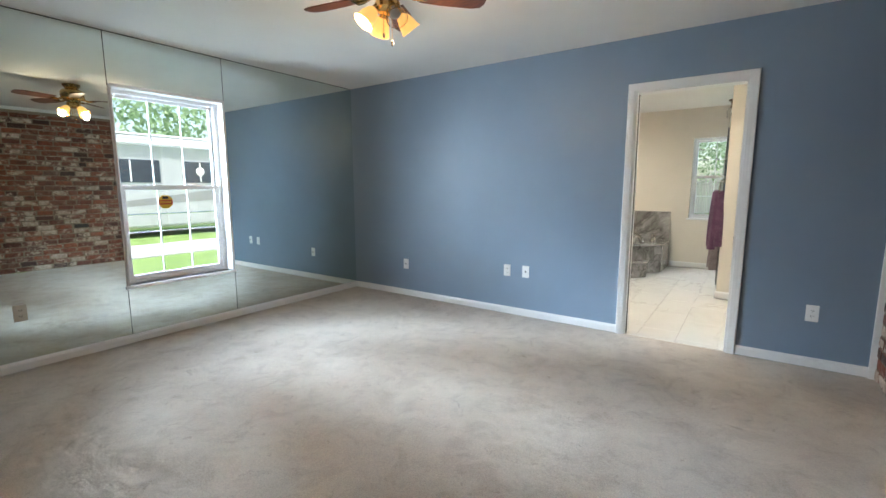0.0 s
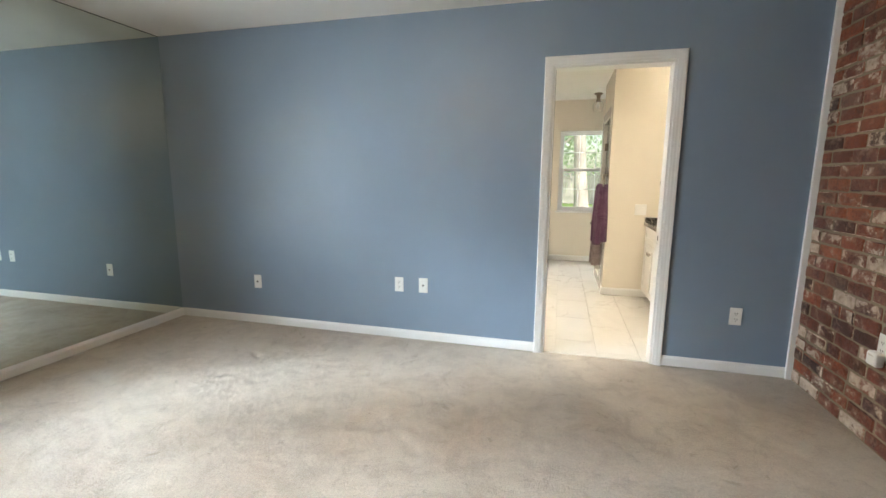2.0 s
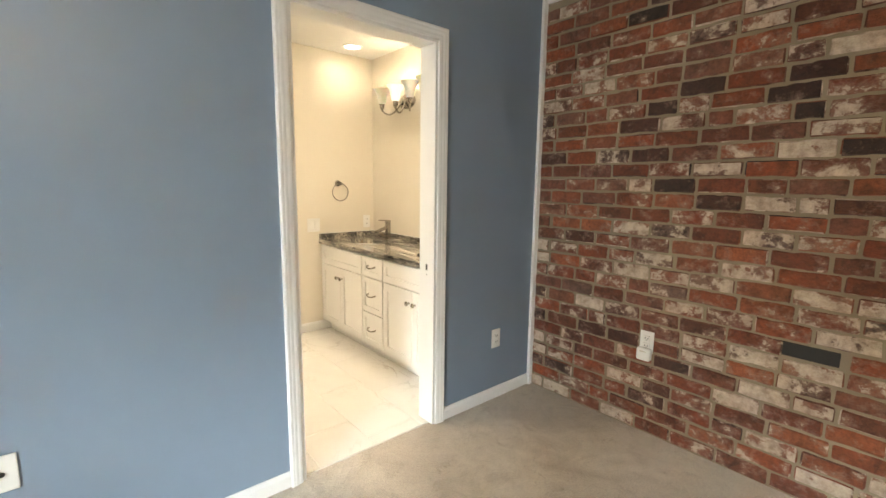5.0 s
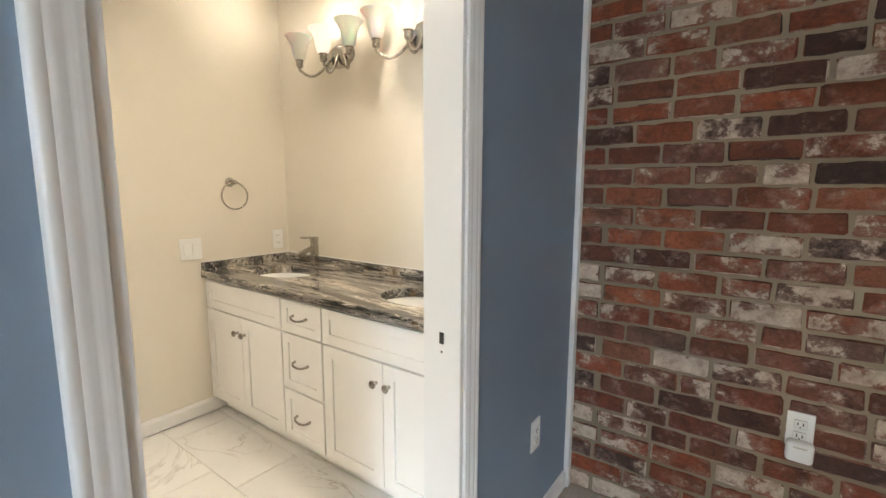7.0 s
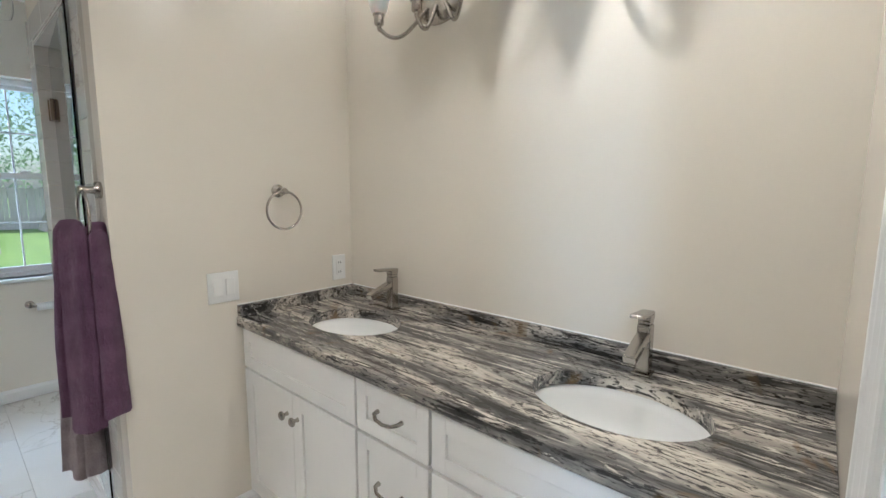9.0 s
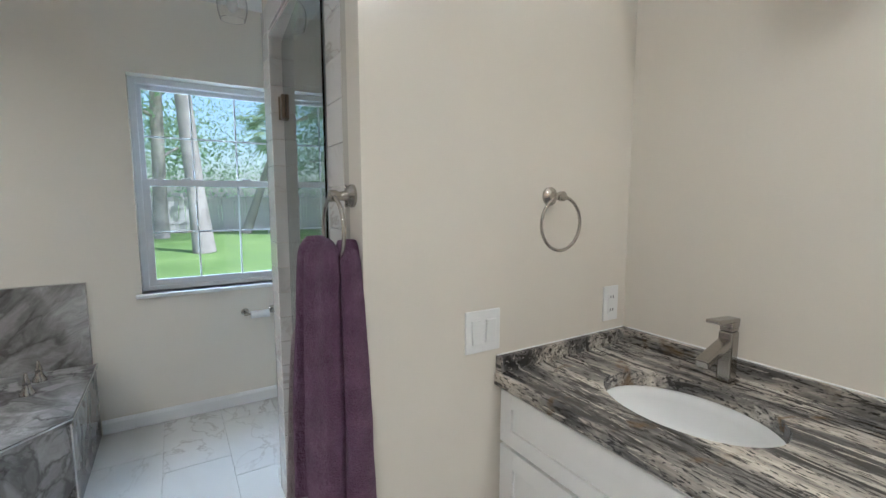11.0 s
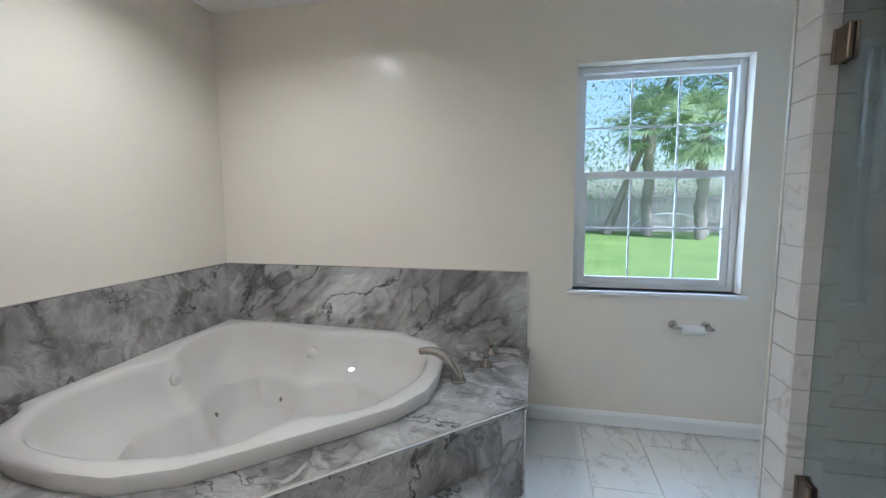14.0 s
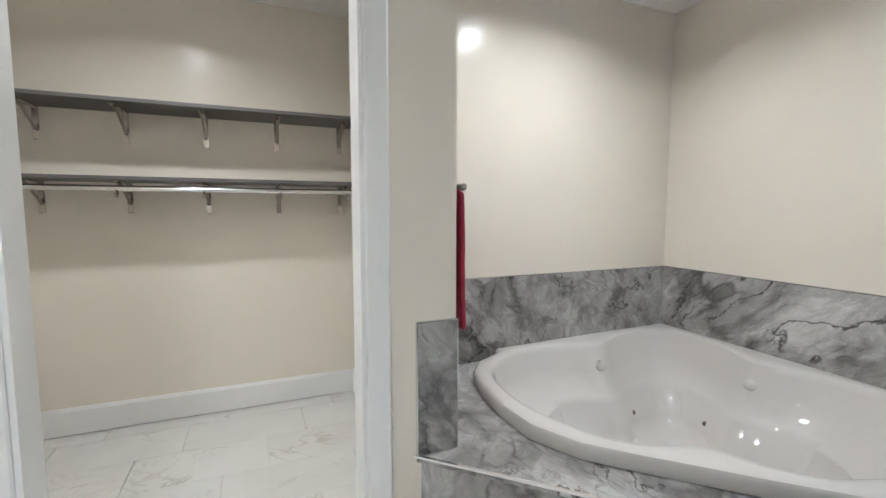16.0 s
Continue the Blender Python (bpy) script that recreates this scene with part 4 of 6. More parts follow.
def pull(y, z, parent):
    pts = [(VF - 0.019, y - 0.048, z + 0.004), (VF - 0.034, y - 0.047, z + 0.002), (VF - 0.045, y - 0.030, z - 0.004), (VF - 0.047, y, z - 0.008), (VF - 0.045, y + 0.030, z - 0.004), (VF - 0.034, y + 0.047, z + 0.002), (VF - 0.019, y + 0.048, z + 0.004)]
    part("pull", tube(pts, [0.007, 0.006, 0.005, 0.005, 0.005, 0.006, 0.007], 10), M_NICKEL, parent, "curved brushed nickel pull", True)


def body(y0, y1, parent):
    bm = box(VF, y0, TOE, VF + 0.018, y1, CT0 - 0.002)
    box(VF + 0.018, y0, TOE, XV - 0.003, y1, TOE + 0.018, bm=bm)
    box(VF + 0.018, y0, TOE + 0.018, XV - 0.003, y0 + 0.016, CT0 - 0.002, bm=bm)
    box(VF + 0.018, y1 - 0.016, TOE + 0.018, XV - 0.003, y1, CT0 - 0.002, bm=bm)
    box(VF + 0.06, y0, 0.0, VF + 0.075, y1, TOE, bm=bm)
    part("body", bm, M_CAB, parent)


def sink_cabinet(y0, y1):
    root = thing("vanity_cabinet", (0.65, (y0 + y1) / 2, 0), "white shaker vanity sink cabinet with two doors", "vanity cabinet", "vanity cabinets")
    body(y0, y1, root)
    g = 0.004
    shaker("false_front", y0 + g, y1 - g, 0.628, CT0 - 0.010, root, 0.045)
    m = (y0 + y1) / 2
    a = shaker("door", y0 + g, m - 0.002, TOE + 0.006, 0.618, root)
    knob(m - 0.034, 0.535, a)
    b = shaker("door", m + 0.002, y1 - g, TOE + 0.006, 0.618, root)
    knob(m + 0.034, 0.535, b)


def drawer_cabinet(y0, y1):
    root = thing("drawer_cabinet", (0.65, (y0 + y1) / 2, 0), "narrow white shaker vanity cabinet with three drawers", "drawer cabinet", "vanity cabinets")
    body(y0, y1, root)
    for z0, z1 in ((0.628, CT0 - 0.010), (0.352, 0.618), (TOE + 0.006, 0.342)):
        d = shaker("drawer", y0 + 0.004, y1 - 0.004, z0, z1, root, 0.042)
        pull((y0 + y1) / 2, z0 + (z1 - z0) * 0.52, d)


sink_cabinet(5.176, YP - 0.003)
drawer_cabinet(4.879, 5.173)
sink_cabinet(4.160, 4.876)
structure("vanity_filler", box(VF, YF, TOE, VF + 0.018, 4.158, CT0 - 0.002), M_CAB, "white filler strip", category="filler")

SINKS = [(0.635, 5.50), (0.635, 4.515)]
SA, SB = 0.150, 0.205                          # half axes of the bowls


def countertop():
    root = thing("vanity_countertop", (0.64, 5.0, CT0), "polished black and cream streaked granite countertop", "countertop")
    x0, x1, y0, y1 = 0.362, XV - 0.001, YF + 0.001, YP - 0.001
    bm = bmesh.new()
    # sheet with two oval cut-outs, laid out in strips
    n = 40

    def grid(xa, xb, ya, yb, hole):
        hx, hy = hole
        inner, outerp = [], []
        for k in range(n):
            a = 2 * math.pi * k / n
            c, s = math.cos(a), math.sin(a)
            inner.append((hx + SA * c, hy + SB * s))
            tx = ((xb - hx) / c if c > 0 else (xa - hx) / c) if abs(c) > 1e-9 else 1e9
            ty = ((yb - hy) / s if s > 0 else (ya - hy) / s) if abs(s) > 1e-9 else 1e9
            r = min(tx, ty)
            outerp.append((hx + r * c, hy + r * s))
        it = [bm.verts.new((*p, CT1)) for p in inner]
        ib = [bm.verts.new((*p, CT0)) for p in inner]
        ot = [bm.verts.new((*p, CT1)) for p in outerp]
        obt = [bm.verts.new((*p, CT0)) for p in outerp]
        corners = [(xb, yb), (xa, yb), (xa, ya), (xb, ya)]
        for k in range(n):
            j = (k + 1) % n
            bm.faces.new((it[k], ot[k], ot[j], it[j]))
            bm.faces.new((ib[j], obt[j], obt[k], ib[k]))
            bm.faces.new((it[j], ib[j], ib[k], it[k]))
            pa, pb = outerp[k], outerp[j]
            if abs(pa[0] - pb[0]) > 1e-6 and abs(pa[1] - pb[1]) > 1e-6:
                cx = xb if max(pa[0], pb[0]) > hx + 1e-6 and abs(max(pa[0], pb[0]) - xb) < 1e-6 else xa
                cy = yb if abs(max(pa[1], pb[1]) - yb) < 1e-6 else ya
                for z, q in ((CT1, (ot[k], ot[j])), (CT0, (obt[k], obt[j]))):
                    bm.faces.new((q[0], bm.verts.new((cx, cy, z)), q[1]))
    grid(x0 + 0.006, x1, 4.99, y1, SINKS[0])
    grid(x0 + 0.006, x1, y0, 4.99, SINKS[1])
    # rounded front edge
    join(bm, profile_run([(x0 + 0.006, CT0), (x0 + 0.001, CT0 + 0.004), (x0, CT0 + 0.010), (x0, CT1 - 0.010), (x0 + 0.001, CT1 - 0.004), (x0 + 0.006, CT1)], "y", y0, y1))
    bmesh.ops.remove_doubles(bm, verts=bm.verts, dist=0.0004)
    part("slab", bm, M_GRANITE, root)
    part("backsplash", box(XV - 0.021, y0, CT1 - 0.0005, XV - 0.001, y1 - 0.021, CT1 + 0.047, 0.0015), M_GRANITE, root)
    part("caulk_bead", box(XV - 0.0065, y0, CT1 + 0.0468, XV - 0.001, y1 - 0.021, CT1 + 0.0500, 0.0012), M_PLATE, root, "white caulk bead")
    part("caulk_bead", box(x0 + 0.006, YP - 0.0060, CT1 + 0.0468, XV - 0.007, YP - 0.001, CT1 + 0.0495, 0.0012), M_PLATE, root, "white caulk bead")
    part("side_splash", box(x0 + 0.004, YP - 0.021, CT1 - 0.0005, XV - 0.001, YP - 0.001, CT1 + 0.047, 0.0015), M_GRANITE, root)


countertop()


def sink():
    root = thing("undermount_sink", (SINKS[0][0], SINKS[0][1], CT0), "oval white porcelain undermount sink below the granite", "sink", "vanity sinks")
    n = 40
    bm = bmesh.new()
    prof = [(1.07, -0.001), (1.03, -0.001), (1.00, -0.006), (0.97, -0.03), (0.90, -0.075), (0.74, -0.115), (0.45, -0.138), (0.12, -0.146)]
    rings = [[bm.verts.new((SINKS[0][0] + SA * s * math.cos(2 * math.pi * k / n), SINKS[0][1] + SB * s * math.sin(2 * math.pi * k / n), CT0 + z)) for k in range(n)] for s, z in prof]
    for a, b in zip(rings, rings[1:]):
        for k in range(n):
            bm.faces.new((a[k], a[(k + 1) % n], b[(k + 1) % n], b[k]))
    bm.faces.new(rings[-1])
    part("bowl", bm, M_PORC, root, "", True)
    part("drain", lathe([(0.024, 0), (0.024, 0.003), (0.016, 0.004), (0.004, 0.002)], (*SINKS[0], CT0 - 0.146), 20), M_NICKEL, root, "metal drain ring")
    return root


s0 = sink()
copy_thing(s0, pose(SINKS[1][0], SINKS[1][1], CT0))


def basin_faucet():
    fx, fy, z = 0.845, 5.515, CT1
    root = thing("basin_faucet", (fx, fy, z), "tall square brushed nickel single-lever faucet on the countertop", "faucet", "vanity faucets")
    part("base", box(fx - 0.026, fy - 0.024, z, fx + 0.026, fy + 0.024, z + 0.006, 0.003), M_NICKEL, root)
    b = box(-0.019, -0.018, 0.006, 0.019, 0.018, 0.140, 0.005)
    part("column", moved(b, pose(fx, fy, z)), M_NICKEL, root)
    sp = box(-0.125, -0.0165, -0.011, 0.012, 0.0165, 0.011, 0.004)
    s = part("spout", moved(sp, pose(fx - 0.008, fy, z + 0.112, 0, 22, 0) @ pose(0, 0, 0, 0, -40, 0)), M_NICKEL, root)
    part("aerator", lathe([(0.011, -0.012), (0.011, 0.004)], (fx - 0.112, fy, z + 0.072), 16), M_NICKEL, s)
    part("handle_neck", box(fx - 0.017, fy - 0.016, z + 0.141, fx + 0.017, fy + 0.016, z + 0.150, 0.002), M_NICKEL, root)
    lv = box(-0.088, -0.017, -0.005, 0.021, 0.017, 0.005, 0.003)
    part("lever", moved(lv, pose(fx, fy, z + 0.170, 0, 4, 0)), M_NICKEL, root)
    part("handle_body", box(fx - 0.019, fy - 0.018, z + 0.150, fx + 0.019, fy + 0.018, z + 0.168, 0.004), M_NICKEL, root)
    return root


f0 = basin_faucet()
copy_thing(f0, pose(0.845, 4.515, CT1))


# ---- wall plates ----
def plate(kind, at, rz, label, category, group="", w=0.072, h=0.117, material=None):
    """A wall plate; built facing -y at the origin, then turned about the upright axis by rz."""
    material = material or M_PLATE
    root = new("light_switch" if kind == "switch" else "wall_outlet")
    tagged(root, label, category, group)
    m0 = box(-w / 2, -0.006, -h / 2, w / 2, 0, h / 2, 0.0025)
    part("cover_plate", m0, material, root)
    if kind == "outlet":
        for zc in (-0.020, 0.020):
            r = part("receptacle", box(-0.017, -0.009, zc - 0.014, 0.017, -0.0055, zc + 0.014, 0.003), material, root)
            for xs in (-0.007, 0.007):
                part("slot", box(xs - 0.0015, -0.0098, zc - 0.004, xs + 0.0015, -0.0088, zc + 0.006), M_DARK, r)
            part("slot", box(-0.002, -0.0098, zc - 0.011, 0.002, -0.0088, zc - 0.007), M_DARK, r)
    elif kind == "gfci":
        part("receptacle", box(-0.017, -0.009, -0.034, 0.017, -0.0055, 0.034, 0.002), material, root)
        for zc in (-0.022, 0.022):
            for xs in (-0.006, 0.006):
                part("slot", box(xs - 0.0013, -0.0098, zc - 0.004, xs + 0.0013, -0.0088, zc + 0.005), M_DARK, root)
        for zc in (-0.005, 0.005):
            part("test_button", box(-0.007, -0.0102, zc - 0.003, 0.007, -0.0088, zc + 0.003, 0.0008), material, root)
    elif kind == "coax":
        part("coax_jack", moved(lathe([(0.007, 0), (0.007, 0.003), (0.0045, 0.003), (0.0045, 0.010)], n=12), pose(0, -0.006, 0, 90, 0, 0)), M_DARK, root, "dark cable jack")
    elif kind == "switch":
        n = round(w / 0.058)
        for k in range(n):
            xc = (k - (n - 1) / 2) * 0.046
            rk = part("rocker", moved(box(-0.0165, -0.004, -0.033, 0.0165, 0.003, 0.033, 0.002), pose(xc, -0.008, 0, 4 if k else -4, 0, 0)), material, root)
    for zc in ((-h / 2 + 0.014, h / 2 - 0.014) if kind in ("switch", "gfci") else (0.0,) if kind == "outlet" else (-0.03, 0.03)):
        part("screw", moved(lathe([(0.003, 0), (0.003, 0.0012)], n=10), pose(0, -0.006, zc, 90, 0, 0)), M_PLATE, root)
    root.matrix_basis = pose(*at, 0, 0, rz)
    return root


plate("coax", (-3.03, YB - 0.0005, 0.379), 0, "white blank cable plate on the blue wall", "wall plate")
plate("outlet", (-1.72, YB - 0.0005, 0.445), 0, "white duplex outlet on the blue wall", "outlet", "bedroom outlets")
plate("coax", (-1.52, YB - 0.0005, 0.449), 0, "white cable jack plate on the blue wall", "wall plate")
plate("outlet", (0.638, YB - 0.0005, 0.392), 0, "white duplex outlet beside the brick corner", "outlet", "bedroom outlets")
plate("outlet", (XM + 0.0005, 0.828, 0.409), 90, "beige duplex outlet set in the mirror", "outlet", "bedroom outlets", material=M_BEIGE)
plate("switch", (0.318, YP - 0.0005, 0.958), 0, "white double rocker switch above the countertop end", "switch", w=0.116)
plate("gfci", (0.848, YP - 0.0005, 0.970), 0, "white outlet with test buttons beside the faucet", "outlet")
ob = plate("outlet", (XB - 0.0125, 3.233, 0.512), -90, "white duplex outlet on the brick wall", "outlet", "bedroom outlets")
pl = thing("plug_in_device", (XB - 0.0225, 3.231, 0.452), "white plug-in night light in the brick wall outlet", "night light")
part("casing", box(XB - 0.062, 3.195, 0.418, XB - 0.0225, 3.267, 0.486, 0.012, seg=3), M_PLATE, pl, "", True)
part("button", box(XB - 0.0635, 3.214, 0.468, XB - 0.0615, 3.248, 0.472), M_BEIGE, pl)


# ---- towel rings ----
def towel_ring(at, rz, label):
    """Built on a wall facing -y at the origin."""
    root = new("towel_ring")
    tagged(root, label, "towel ring", "towel rings")
    part("post", moved(lathe([(0.027, 0), (0.027, 0.006), (0.021, 0.010), (0.013, 0.016), (0.010, 0.034), (0.014, 0.042), (0.014, 0.056), (0.006, 0.060)], n=24), pose(0, 0, 0, 90, 0, 0)), M_NICKEL, root, "", True)
    part("ring_holder", tube([(-0.016, -0.050, -0.004), (0.016, -0.050, -0.004)], 0.0075, 12), M_NICKEL, root, "", True)
    n = 40
    part("ring", tube([(0.076 * math.sin(2 * math.pi * k / n), -0.050, -0.078 + 0.076 * math.cos(2 * math.pi * k / n)) for k in range(n)], 0.0048, 10, True), M_NICKEL, root, "", True)
    root.matrix_basis = pose(*at, 0, 0, rz)
    return root


towel_ring((0.557, YP, 1.323), 0, "empty brushed nickel towel ring above the countertop")
towel_ring((-0.02, 5.945, 1.322), -90, "brushed nickel towel ring on the partition end, holding a towel")


def draped(name, label, category, layers, material, seed, rows=44, thick=0.007):
    """Hanging folded cloth: layers of (plan line at the top, plan line at the bottom, z top, z bottom, swing)."""
    rnd = random.Random(seed)
    root = thing(name, (layers[0][0][0][0], layers[0][0][0][1], layers[0][3]), label, category)
    for nm, (a0, a1), (b0, b1), zt, zb, swing in [(l[5] if len(l) > 5 else "fold", l[0], l[1], l[2], l[3], l[4]) for l in layers]:
        ph = rnd.uniform(0, 6)
        cols = 26
        grid = []
        dx, dy = a1[0] - a0[0], a1[1] - a0[1]
        ln = math.hypot(dx, dy) or 1
        nx, ny = -dy / ln, dx / ln
        for r in range(rows + 1):
            f = r / rows
            g = f ** 0.6
            row = []
            for c in range(cols + 1):
                u = c / cols
                x = (a0[0] + (a1[0] - a0[0]) * u) * (1 - g) + (b0[0] + (b1[0] - b0[0]) * u) * g
                y = (a0[1] + (a1[1] - a0[1]) * u) * (1 - g) + (b0[1] + (b1[1] - b0[1]) * u) * g
                w = swing * (0.35 + 0.65 * g) * (1.5 * noise.noise(Vector((u * 2.6 + ph, f * 1.3, seed * 1.7))) + 0.8 * noise.noise(Vector((u * 6.5 + ph, f * 2.0, seed * 2.3))) + 0.5 * math.sin(u * 5 + ph + f * 0.8))
                w += 0.003 * noise.noise(Vector((u * 6, f * 9, seed)))
                round_top = -0.035 * (max(0.0, abs(u - 0.5) * 2 - 0.55)) ** 2 * 4 * (1 - f)
                z = zt + (zb - zt) * f + round_top + 0.012 * math.sin(u * 3 + ph) * f
                row.append(Vector((x + nx * w, y + ny * w, z)))
            grid.append(row)
        bm = bmesh.new()
        fr = [[bm.verts.new(p + Vector((nx, ny, 0)) * thick) for p in row] for row in grid]
        bk = [[bm.verts.new(p - Vector((nx, ny, 0)) * thick) for p in row] for row in grid]
        for r in range(rows):
            for c in range(cols):
                bm.faces.new((fr[r][c], fr[r][c + 1], fr[r + 1][c + 1], fr[r + 1][c]))
                bm.faces.new((bk[r][c + 1], bk[r][c], bk[r + 1][c], bk[r + 1][c + 1]))
        for c in range(cols):
            bm.faces.new((fr[0][c + 1], fr[0][c], bk[0][c], bk[0][c + 1]))
            bm.faces.new((fr[rows][c], fr[rows][c + 1], bk[rows][c + 1], bk[rows][c]))
        for r in range(rows):
            bm.faces.new((fr[r][0], fr[r + 1][0], bk[r + 1][0], bk[r][0]))
            bm.faces.new((fr[r + 1][cols], fr[r][cols], bk[r][cols], bk[r + 1][cols]))
        part(nm, bm, material, root, "", True)
    return root


def bundle(name, label, centre, folds, material, seed, turn):
    """A towel gathered over a ring or handle: soft flattened folds side by side, each rounded over the top.
    Each fold: (along, across, half width, half depth) at the top, the same at the hem, top height, hem height."""
    root = thing(name, (centre[0], centre[1], folds[0][9]), label, "towel", "hanging towels")
    ax, ay = math.cos(radians(turn)), math.sin(radians(turn))
    n, rows = 72, 56
    for q, (s0, d0, w0, h0, s1, d1, w1, h1, zt, zb) in enumerate(folds):
        bm = bmesh.new()
        rings = []
        for r in range(rows + 1):
            f = r / rows
            g = f ** 0.8
            over = math.sin(min(1.0, f / 0.055) * math.pi / 2)
            sc, dc = s0 + (s1 - s0) * g, d0 + (d1 - d0) * g
            ws, hd = (w0 + (w1 - w0) * g) * (0.86 + 0.14 * over), (h0 + (h1 - h0) * g) * (0.25 + 0.75 * over)
            ring = []
            for k in range(n):
                a = 2 * math.pi * k / n
                c, sn = math.cos(a), math.sin(a)
                c, sn = math.copysign(abs(c) ** 0.72, c), math.copysign(abs(sn) ** 0.85, sn)
                wave = 1 + 0.22 * noise.noise(Vector((c * 1.3 + seed + q * 5, sn * 1.3, f * 1.4))) + 0.06 * noise.noise(Vector((c * 4 + seed, sn * 4 + q, f * 6)))
                along, across = sc + ws * wave * c, dc + hd * wave * sn + 0.010 * math.sin(c * 2.4 + q * 2 + f * 1.5)
                sag = -0.016 * abs(c) ** 4 * (1 - f) ** 10
                hem = 0.016 * noise.noise(Vector((c + seed * 2, sn, 9 + q))) * max(0.0, f - 0.5)
                ring.append(bm.verts.new((centre[0] + ax * along - ay * across, centre[1] + ay * along + ax * across, zt + (zb - zt) * f + sag + hem)))
            rings.append(ring)
        for a, b in zip(rings, rings[1:]):
            for k in range(n):
                bm.faces.new((a[k], a[(k + 1) % n], b[(k + 1) % n], b[k]))
        bm.faces.new(rings[0])
        bm.faces.new(rings[-1])
        part("fold", bm, material, root, "", True)
    return root


bundle("hand_towel", "plum purple terry towel hanging gathered through the ring", (-0.090, 5.940), [
    (-0.040, 0.020, 0.030, 0.026, -0.066, 0.014, 0.040, 0.034, 1.230, 0.585),
    (0.002, -0.012, 0.036, 0.030, 0.000, -0.028, 0.054, 0.038, 1.226, 0.560),
    (0.054, 0.010, 0.022, 0.030, 0.084, -0.014, 0.028, 0.034, 1.205, 0.600),
    (0.038, 0.030, 0.030, 0.016, 0.058, 0.024, 0.030, 0.020, 1.222, 0.640)], M_PURPLE, 5.3, -46)


# ---- shower ----
def shower():
    root = thing("shower_door", (0.03, 6.47, 0.11), "frameless tinted glass shower door with bronze hinges", "shower door")
    ajar = pose(0.018, SY1 - 0.014, 0, 0, 0, -4.8) @ Matrix.Translation((-0.031, 0.014 - SY1, 0))
    g = part("pane", moved(box(0.028, SY0 - 0.020, 0.118, 0.034, SY1 - 0.012, 1.925, 0.001), ajar), M_SHGLASS, root, "clear greenish glass")
    g.visible_shadow = False
    for z in (1.672, 0.42):
        h = part("hinge", moved(box(0.014, SY1 - 0.075, z - 0.045, 0.0275, SY1 - 0.020, z + 0.045, 0.003), ajar), M_BRONZE, root, "dark bronze hinge")
        part("hinge_leaf", box(-0.004, SY1 - 0.019, z - 0.045, 0.038, SY1 - 0.0085, z + 0.045, 0.002), M_BRONZE, h)
        part("hinge_back", moved(box(0.0345, SY1 - 0.075, z - 0.045, 0.044, SY1 - 0.020, z + 0.045, 0.003), ajar), M_BRONZE, h)
    pts = [(0.026, 6.165, 1.105), (0.000, 6.165, 1.105), (-0.014, 6.165, 1.098), (-0.020, 6.165, 1.08), (-0.020, 6.165, 0.95), (-0.020, 6.165, 0.92), (-0.014, 6.165, 0.905), (0.000, 6.165, 0.898), (0.026, 6.165, 0.898)]
    part("handle", moved(tube(pts, 0.0095, 12), ajar), M_NICKEL, root, "brushed nickel pull handle", True)
    hd = thing("overhead_shower", (0.45, 6.90, 1.72), "round brushed nickel shower head on a bent arm", "shower head")
    part("flange", moved(lathe([(0.032, 0), (0.030, 0.008), (0.012, 0.012)], n=20), pose(0.45, 6.886, 1.78, 90, 0, 0)), M_NICKEL, hd, "", True)
    part("arm", tube([(0.45, 6.886, 1.78), (0.45, 6.85, 1.785), (0.45, 6.81, 1.77), (0.45, 6.785, 1.74)], 0.009, 10), M_NICKEL, hd, "", True)
    part("head", moved(lathe([(0.012, 0), (0.018, -0.02), (0.062, -0.05), (0.070, -0.058), (0.067, -0.066), (0.01, -0.068)], n=24), pose(0.45, 6.785, 1.74, -48, 0, 0)), M_NICKEL, hd, "", True)
    vl = thing("shower_valve", (0.42, 6.886, 1.08), "oval brushed nickel shower valve with knob", "shower valve")
    e = lathe([(0.105, 0), (0.105, 0.004), (0.09, 0.012), (0.05, 0.018), (0.02, 0.019)], n=36)
    moved(e, Matrix.Diagonal((1.15, 0.78, 1, 1)))
    part("escutcheon", moved(e, pose(0.42, 6.886, 1.08, 90, 0, 0)), M_NICKEL, vl, "", True)
    part("knob", moved(lathe([(0.030, 0.018), (0.034, 0.03), (0.032, 0.055), (0.02, 0.06), (0.004, 0.06)], n=24), pose(0.42, 6.886, 1.08, 90, 0, 0)), M_NICKEL, vl, "", True)
    for z in (1.62, 1.33):
        sh = prism([(XV - 0.014, 6.886), (XV - 0.40, 6.886), (XV - 0.37, 6.82), (XV - 0.22, 6.70), (XV - 0.014, 6.62)], z, z + 0.012, 0.002)
        single("corner_shelf", sh, M_BRONZE, "dark corner shelf in the tiled shower", "corner shelf", "shower shelves")


shower()
bundle("bath_towel", "taupe terry towel hanging over the shower door handle", (-0.082, 6.163), [
    (-0.020, 0.004, 0.014, 0.020, -0.062, 0.000, 0.024, 0.030, 0.972, 0.300),
    (0.000, -0.006, 0.016, 0.022, -0.018, -0.014, 0.030, 0.034, 0.988, 0.280),
    (0.022, 0.004, 0.018, 0.022, 0.034, -0.004, 0.036, 0.034, 0.985, 0.290)], M_TAUPE, 9.1, -46)

